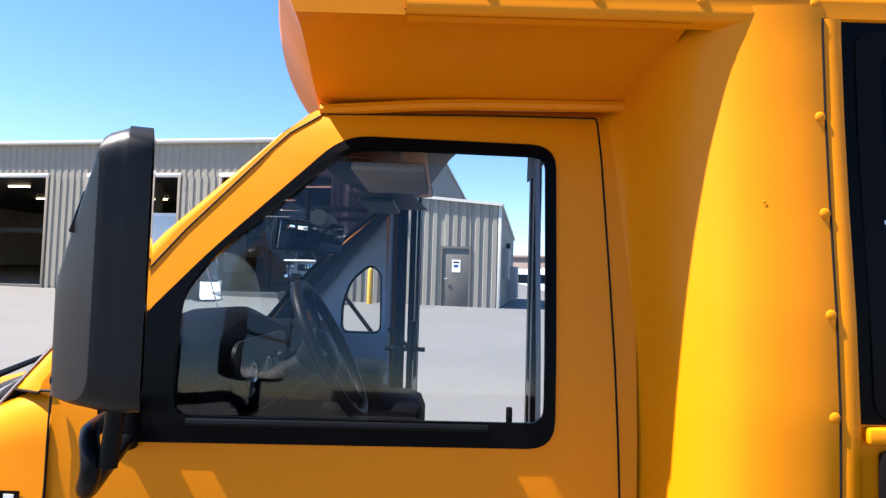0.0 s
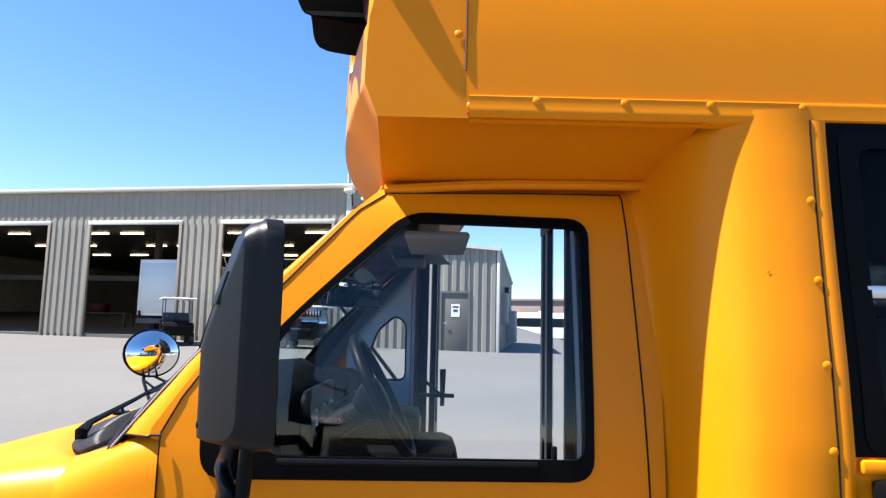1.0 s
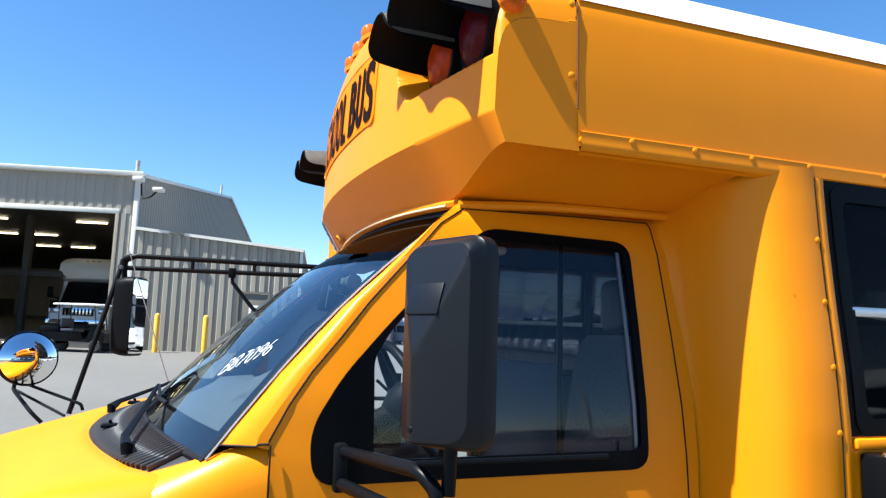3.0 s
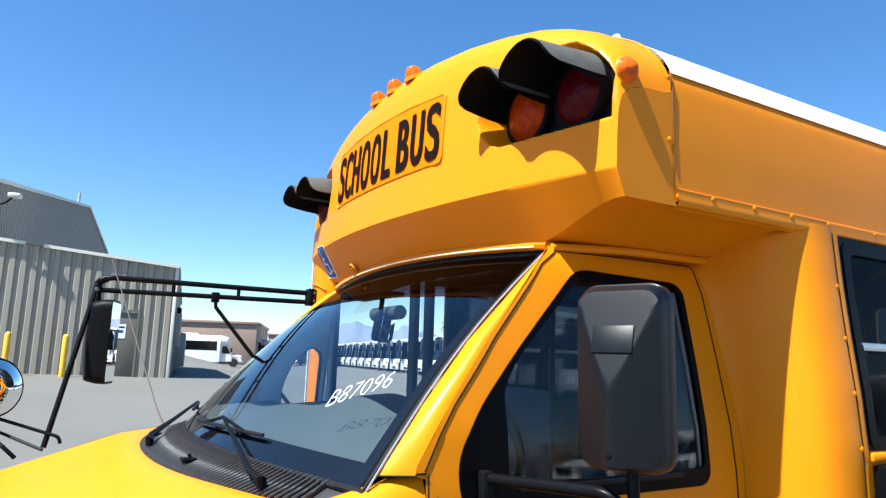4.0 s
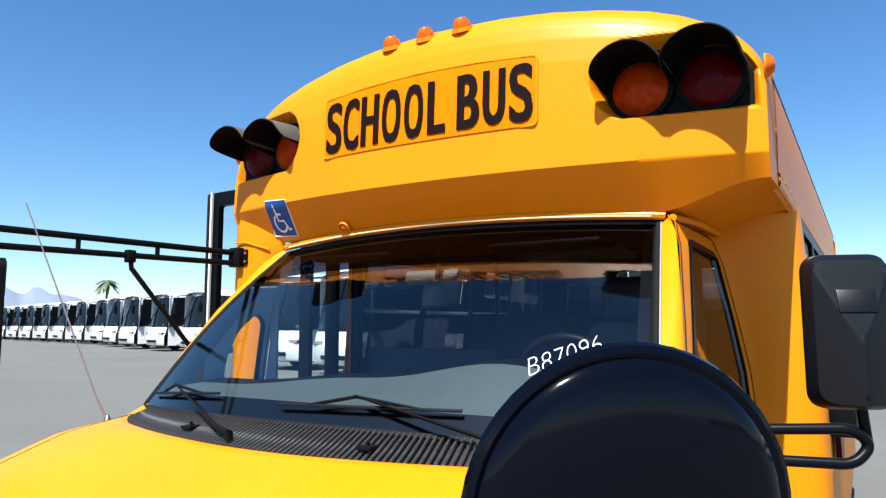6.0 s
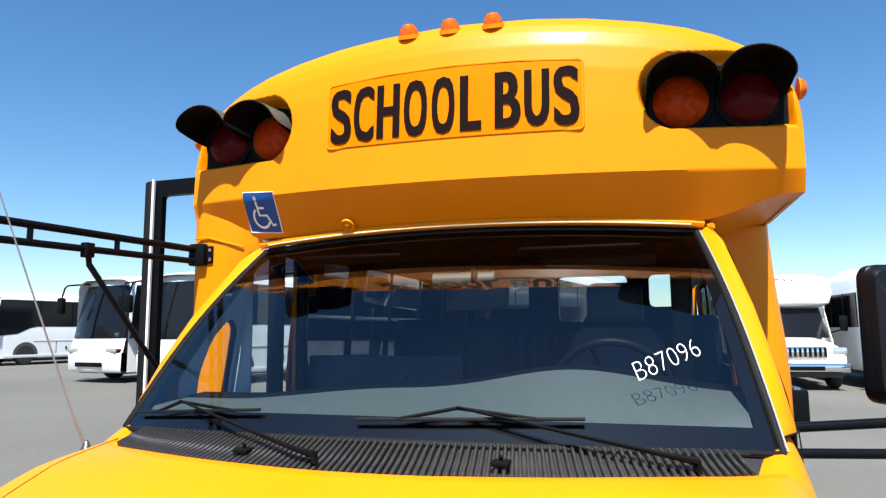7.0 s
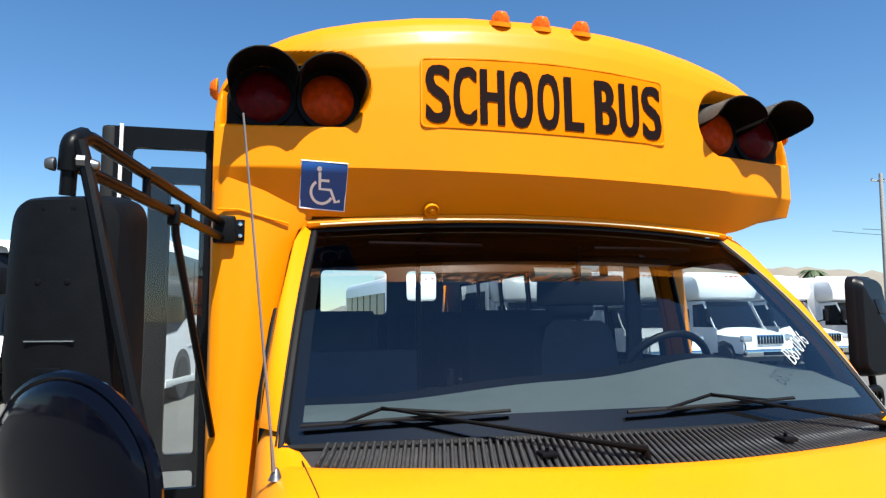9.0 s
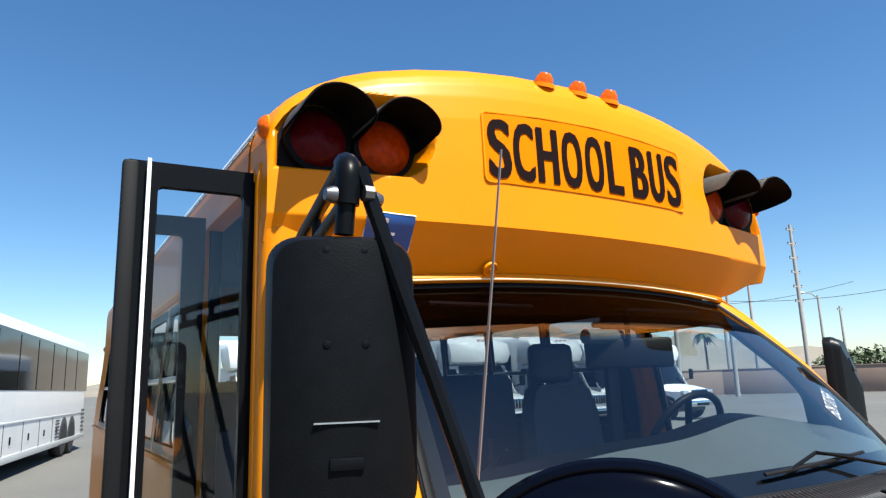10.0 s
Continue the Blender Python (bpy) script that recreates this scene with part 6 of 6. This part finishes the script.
# ---- white shuttle buses ----
def shuttle(m, name="shuttle_bus", label="white cutaway shuttle bus parked in a row", dark=False):
    c = thing(name, label, "shuttle bus", m, "parked shuttle buses")
    W, H = 1.2, 3.0
    def ring(x, w, top, low):
        return [(x, v, z) for v, z in [(-w, low), (-w, 1.4), (-w, top - 0.25), (-w + 0.10, top - 0.08), (-w + 0.35, top), (0, top + 0.03), (w - 0.35, top), (w - 0.10, top - 0.08), (w, top - 0.25), (w, 1.4), (w, low)]]
    part("body", grid([ring(2.1, W, H, 0.45), ring(8.2, W, H, 0.45), ring(8.3, W - 0.05, H - 0.1, 0.5)]), WHITE_PAINT, c)
    part("front_wall", sheet([(-W, 0.5), (W, 0.5), (W, 2.2), (-W, 2.2)], [], lambda a, b: Vector((2.12, a, b))), WHITE_PAINT, c)
    rows = []
    for z, x, w in ((2.12, 1.35, 1.02), (2.2, 1.15, 1.12), (2.45, 1.08, 1.18), (2.75, 1.18, 1.18), (2.92, 1.45, 1.12), (3.02, 1.9, 1.0)):
        rows.append([(2.15, -w, z)] + [(x + 0.32 * abs(t) ** 3, w * t, z) for t in (-1, -0.85, -0.5, 0, 0.5, 0.85, 1)] + [(2.15, w, z)])
    part("front_cap", grid(rows, caps=False), WHITE_PAINT, c)
    part("cap_underside", sheet([(1.3, -1.0), (2.15, -1.0), (2.15, 1.0), (1.3, 1.0)], [], lambda a, b: Vector((a, b, 2.125))), WHITE_PAINT, c)
    part("cab", box((1.5, -0.98, 0.5), (2.15, 0.98, 2.1), 0.04), WHITE_PAINT, c)
    part("windscreen", grid([[(0.98 + 0.12 * (t ** 2), 0.95 * t, 1.28) for t in (-1, -0.5, 0, 0.5, 1)], [(1.42 + 0.08 * (t ** 2), 0.86 * t, 2.08) for t in (-1, -0.5, 0, 0.5, 1)]]), COACH_GLASS, c)
    for s in (-1, 1):
        part("cab_door", sheet([(0.95, 0.55), (1.55, 0.55), (1.55, 2.08), (1.48, 2.08), (1.02, 1.28), (0.95, 1.25)], [], lambda a, b: Vector((a, s * 0.985, b)), thick=0.02), WHITE_PAINT, c)
        part("cab_window", sheet([(1.08, 1.30), (1.9, 1.30), (1.9, 1.98), (1.46, 2.0)], [], lambda a, b: Vector((a, s * 1.0, b)), thick=0.01), COACH_GLASS, c)
        part("side_window_band", sheet([(2.4, 1.55), (8.0, 1.55), (8.0, 2.45), (2.4, 2.45)], [], lambda a, b: Vector((a, s * (W + 0.004), b)), thick=0.006), COACH_GLASS, c)
        for k in range(6):
            part("window_post", box((2.4 + 0.93 * k, s * (W + 0.01) - 0.006, 1.55), (2.46 + 0.93 * k, s * (W + 0.01) + 0.006, 2.45)), BLACK_PAINT, c)
        part("headlight", box((-0.04, s * 0.80 - 0.17, 0.88), (0.12, s * 0.80 + 0.17, 1.06), 0.03), CLEAR_LENS, c)
        wheel_parts(c, 0.75, s * 0.86, 0.40, 0.12)
        wheel_parts(c, 5.9, s * 0.95, 0.40, 0.12)
        part("mirror", box((0.95, s * 1.28 - 0.09, 1.45), (1.05, s * 1.28 + 0.09, 1.85), 0.03), BLACK_PLASTIC, c)
        part("mirror_arm", tube([(1.2, s * 0.98, 1.4), (1.0, s * 1.25, 1.5)], 0.02, 6), BLACK_PLASTIC, c)
    part("bonnet", grid([[(x, v * w, z - d * v ** 4) for v in (-1, -0.85, -0.5, 0, 0.5, 0.85, 1)] for x, w, z, d in ((-0.02, 0.86, 0.55, 0.05), (-0.05, 0.9, 0.85, 0.06), (0.02, 0.92, 1.12, 0.12), (0.4, 0.97, 1.22, 0.2), (1.05, 1.0, 1.30, 0.2))]), WHITE_PAINT, c)
    for s in (-1, 1):
        part("wing", sheet([(0.0, 0.55), (0.3, 0.55), (0.42, 0.8), (0.75, 0.92), (1.08, 0.8), (1.2, 0.5), (1.5, 0.5), (1.5, 1.15), (0.4, 1.05), (0.0, 1.0)], [], lambda a, b: Vector((a, s * 0.95, b)), thick=0.03), WHITE_PAINT, c)
    gr = part("grille", box((-0.09, -0.50, 0.80), (0.0, 0.50, 1.08), 0.02), CHROME, c)
    for k in range(9):
        part("grille_bar", box((-0.10, -0.46 + 0.115 * k - 0.03, 0.83), (-0.088, -0.46 + 0.115 * k + 0.03, 1.05)), BLACK_PLASTIC, gr)
    part("bumper", box((-0.18, -1.0, 0.46), (0.0, 1.0, 0.68), 0.04), CHROME if not dark else WHITE_PAINT, c)
    part("bumper_vent", box((-0.19, -0.4, 0.50), (-0.17, 0.4, 0.60), 0.01), BLACK_PLASTIC, c)
    part("underside", box((0.3, -0.9, 0.3), (8.0, 0.9, 0.46)), SHOP_DARK, c)
    for v in (-0.2, 0, 0.2):
        part("marker_lamp", box((1.22, v - 0.04, 2.84), (1.30, v + 0.04, 2.87), 0.01), LAMP_AMBER, c)
    part("roof_unit", box((4.2, -0.7, 3.0), (5.6, 0.7, 3.18), 0.05), WHITE_PAINT, c)
    return c


sh = shuttle(stands(16.6, -5.5, 5) @ Matrix.Scale(1.1, 4))
for x, y, a in ((18.0, -2.3, 5), (15.6, -8.9, 6), (15.5, -12.2, 7), (16.6, -15.6, 8), (16.8, -19.0, 8)):
    copy_thing(sh, stands(x, y, a))
# far row beyond the office
copy_thing(sh, stands(17.4, 76.0, 168))
for x, y, a in ((25.5, 104.0, -76), (29.5, 105.5, -76), (33.5, 107, -76), (36.5, 108, -76), (21.0, 102, -76)):
    copy_thing(sh, stands(x, y, a))

# vehicles inside the bays
bx, by = wpos(-12.05, 1.0)
van = thing("box_van", "white box van standing inside the workshop", "van", pose(bx, by, 1.16, 0, 0, 90 - TH))
part("box", box((0.0, -1.05, 0.75), (5.0, 1.05, 3.0), 0.05), WHITE_PAINT, van, at=pose(0, 0, 0, 0, 0, 0))
part("tail_door", box((-0.03, -0.95, 0.85), (0.0, 0.95, 2.85), 0.01), SILVER_PAINT, van)
part("bumper", box((-0.1, -1.0, 0.45), (0.05, 1.0, 0.65), 0.02), SHOP_DARK, van)
for s in (-1, 1):
    part("tail_lamp", box((-0.05, s * 0.9 - 0.06, 0.7), (-0.01, s * 0.9 + 0.06, 0.95), 0.01), RED, van)
    wheel_parts(van, 1.2, s * 0.9, 0.42, 0.14)
bx, by = wpos(-7.2, 4.5)
copy_thing(sh, pose(bx, by, 1.16, 0, 0, 84))
bx, by = wpos(-18.8, 7.0)
bench = thing("workbench", "dark steel workbench with tools in the workshop", "workbench", pose(bx, by, 1.16, 0, 0, -TH))
part("bench_top", box((-1.2, -0.35, 0.85), (1.2, 0.35, 0.92), 0.01), SHOP_DARK, bench)
for a in (-1.1, 1.1):
    for b in (-0.3, 0.3):
        part("leg", box((a - 0.04, b - 0.04, 0.0), (a + 0.04, b + 0.04, 0.85)), SHOP_DARK, bench)
part("tool_chest", box((-0.9, -0.25, 0.92), (-0.1, 0.25, 1.35), 0.02), RED, bench)

# ---- distance ----
def ridge(name, label, pts, base, mat, seed, depth=400.0):
    rows = [[], [], [], []]
    n = 140
    for i in range(n + 1):
        t = i / n * (len(pts) - 1)
        k = min(int(t), len(pts) - 2)
        a, d, h = [p + (q - p) * (t - k) for p, q in zip(pts[k], pts[k + 1])]
        nz = noise.fractal(Vector((i * 0.13, seed, 0)), 0.9, 2.0, 6) * 0.22 + 1
        u = Vector((math.sin(radians(a)), math.cos(radians(a)), 0))
        for j, (dd, hh) in enumerate(((0, 0), (0.35, 0.45), (0.6, 0.8), (1.0, 1.0))):
            r = noise.fractal(Vector((i * 0.3, seed + j * 3, 1)), 0.9, 2.0, 5) * 0.16 * (j > 0)
            p = u * (d + depth * dd)
            rows[j].append((p.x, p.y, base + h * hh * (nz + r)))
    bm = grid(rows)
    return tagged(part(name, bm, mat), label, "mountain", kind="structure")


ridge("mountains", "far hazy blue mountain range", [(-20, 4200, 0), (5, 4200, 90), (16, 4200, 150), (23, 4200, 240), (30, 4200, 190), (40, 4200, 130), (55, 4200, 60), (75, 4200, 20)], -5, FAR_HILL, 3.1)
ridge("hills", "bare tan desert hills behind the lot", [(88, 1500, 0), (97, 1500, 60), (108, 1500, 110), (118, 1500, 175), (128, 1500, 190), (140, 1500, 120), (152, 1500, 60), (165, 1500, 30), (190, 1500, 20)], -3, HILL, 7.7, 700)

wallm = thing("boundary_wall", "long brown block boundary wall", "wall", kind="")
for i in range(9):
    a0, a1 = 106 + 9 * i, 106 + 9 * (i + 1)
    p, q = [Vector((-2 + 66 * math.sin(radians(a)), 3 + 66 * math.cos(radians(a)), 0)) for a in (a0, a1)]
    d = q - p
    ang = math.degrees(math.atan2(d.y, d.x))
    part("wall_panel", box((0, -0.1, -0.1), (d.length, 0.1, 2.15), 0.01), BRICK, wallm, at=pose(p.x, p.y, 0, 0, 0, ang))
    part("wall_cap", box((0, -0.14, 2.15), (d.length, 0.14, 2.25), 0.01), BRICK, wallm, at=pose(p.x, p.y, 0, 0, 0, ang))
far_b = thing("far_warehouse", "low brown warehouse beyond the lot", "building", stands(17, 92, -20))
part("wall", box((-9, 0, -1), (6.0, 20, 5.3), 0.05), BRICK, far_b)
part("roof_edge", box((-9.2, -0.2, 5.3), (6.2, 20.2, 5.65), 0.03), BRICK, far_b)
far_c = thing("far_warehouse", "low brown warehouse beyond the lot", "building", stands(36, 122, -20))
part("wall", box((-2.5, 0, -1), (2.5, 14, 5.0), 0.05), BRICK, far_c)
part("roof_edge", box((-2.7, -0.2, 5.0), (2.7, 14.2, 5.3), 0.03), BRICK, far_c)


def pole(x, y, h, arms=0, lamp=0, lean=0.0):
    p = thing("utility_pole", "tall utility pole at the edge of the lot" if not lamp else "street lamp on a tall pole", "pole" if not lamp else "street lamp", stands(x, y))
    part("shaft", tube([(0, 0, -0.2), (lean * h * 0.5, 0, h * 0.5), (lean * h, 0, h)], [0.19, 0.16, 0.11], 10), POLE, p)
    for k in range(arms):
        part("cross_arm", box((-0.05, -0.55, h - 0.5 - 1.15 * k), (0.05, 0.55, h - 0.4 - 1.15 * k), 0.01), POLE, p)
        for s in (-0.5, 0.5):
            part("insulator", lathe([(0.04, 0.0), (0.06, 0.06), (0.03, 0.12), (0.001, 0.14)], 8), DASH, p, at=pose(0, s, h - 0.4 - 1.15 * k))
    if lamp:
        part("lamp_arm", tube(bend([(0, 0, h - 0.4), (0.2, 0.8, h + 0.2), (0.4, 2.2, h + 0.3)], 0.4), 0.06, 8), POLE, p)
        part("lamp_head", box((0.25, 2.0, h + 0.2), (0.6, 2.9, h + 0.38), 0.06), TRIM_WHITE, p)
    return p


def polar(a, d):
    return -2.3 + d * math.sin(radians(a)), 4.2 + d * math.cos(radians(a))


pole(*polar(143.4, 60), 10.0, 2)
pole(*polar(148.4, 60), 13.4, 6)
pole(*polar(143.0, 80), 13.0, 2)
pole(*polar(139.3, 52), 11.0, 1, 0, -0.02)
pole(*polar(145.0, 75), 11.0, 0, 1)
pole(*polar(149.6, 90), 10.5, 0, 1)
pole(*polar(150.9, 95), 9.5, 1)
px, py = 50.6, -20.3
tower = thing("antenna_mast", "white lattice antenna mast with dishes behind the buses", "antenna mast", stands(px, py))
part("mast", tube([(0, 0, 0), (0, 0, 9.2)], [0.14, 0.05], 8), POLE, tower)
for a in (0, 120, 240):
    part("antenna_panel", box((0.42, -0.18, 6.6), (0.54, 0.18, 8.1), 0.02), TRIM_WHITE, tower, at=pose(0, 0, 0, 0, 0, a))
for h in (6.7, 7.9):
    part("mast_ring", tube([(0.6 * math.cos(a), 0.6 * math.sin(a), h) for a in [2 * math.pi * k / 16 for k in range(18)]], 0.05, 6, caps=False), POLE, tower)
wires = [(polar(136, 70), polar(152, 70), 9.5), (polar(138, 62), polar(160, 62), 8.6)]
for (a, b), (c, d), h in wires:
    pts = [(a + (c - a) * t, b + (d - b) * t, h - 1.2 * math.sin(math.pi * t)) for t in [k / 12 for k in range(13)]]
    tagged(part("power_cable", tube(pts, 0.02, 5), RUBBER), "thin overhead power cable between poles", "cable")


def bush(x, y, r, h, label="dusty green tree with an uneven crown", trunk=1.0, seed=1):
    t = thing("tree", label, "tree", stands(x, y))
    rnd = random.Random(seed)
    part("trunk", tube([(0, 0, -0.1), (0.1, 0.05, trunk * 0.6), (0.05, 0.1, trunk + h * 0.4)], [0.18, 0.14, 0.06], 8), BARK, t)
    for k in range(4):
        a = k * 1.6 + seed
        part("limb", tube([(0.05, 0.05, trunk * 0.8), (0.5 * r * math.cos(a), 0.5 * r * math.sin(a), trunk + h * 0.45)], [0.08, 0.03], 6), BARK, t)
    verts, faces = [], []
    for k in range(900):
        a, b, q = rnd.uniform(0, 6.283), math.asin(rnd.uniform(-1, 1)), rnd.uniform(0.25, 1) ** 0.5
        lump = 1 + 0.28 * math.sin(3 * a + seed) * math.cos(2.3 * b)
        c = Vector((r * q * lump * math.cos(a) * math.cos(b), r * q * lump * math.sin(a) * math.cos(b), trunk + h * 0.5 + h * 0.5 * q * lump * math.sin(b)))
        d = Vector((rnd.gauss(0, 1), rnd.gauss(0, 1), rnd.gauss(0, 1))).normalized()
        e = d.orthogonal().normalized()
        sz = rnd.uniform(0.10, 0.22) * (r / 1.8) ** 0.5
        n = len(verts)
        verts += [c + d * sz * 1.6, c + e * sz * 0.7, c - d * sz * 1.6, c - e * sz * 0.7]
        faces.append((n, n + 1, n + 2, n + 3))
    me = bpy.data.meshes.new("crown")
    me.from_pydata(verts, [], faces)
    me.materials.append(LEAF)
    part("crown", me, None, t)
    return t


for i, (a, d, r, h, tr) in enumerate(((150.5, 95, 2.6, 3.2, 1.0), (152.5, 98, 3.0, 3.4, 1.0), (155, 92, 2.4, 2.8, 1.0), (134, 92, 2.2, 3.2, 1.2), (130, 100, 2.6, 3.5, 1.2), (128, 85, 1.8, 2.6, 1.0), (23.4, 120, 1.7, 2.6, 1.0))):
    x, y = polar(a, d)
    bush(x, y, r, h, trunk=tr, seed=i + 1)


def palm(x, y, h, seed):
    t = thing("palm_tree", "tall palm with a ragged crown of fronds", "palm tree", stands(x, y))
    rnd = random.Random(seed)
    part("trunk", tube([(0, 0, -0.1), (0.1, 0, h * 0.5), (0.15, 0.1, h)], [0.22, 0.17, 0.14], 8), BARK, t)
    for k in range(26):
        a, up = k * 2.4, rnd.uniform(-0.5, 1.0)
        pts = [Vector((0.15, 0.1, h)) + Vector((math.cos(a), math.sin(a), 0)) * (1.9 * q) + Vector((0, 0, up * 1.3 * q - 1.7 * q * q)) for q in (0, 0.25, 0.5, 0.75, 1)]
        s = Vector((-math.sin(a), math.cos(a), 0))
        part("frond", grid([[p - s * w + Vector((0, 0, -w * 0.5)), p, p + s * w + Vector((0, 0, -w * 0.5))] for p, w in zip(pts, (0.05, 0.22, 0.28, 0.2, 0.02))]), LEAF, t)
    return t


palm(*polar(32.4, 112), 8.2, 4)
palm(*polar(134.5, 95), 7.5, 5)
palm(*polar(141.5, 110), 8.0, 6)
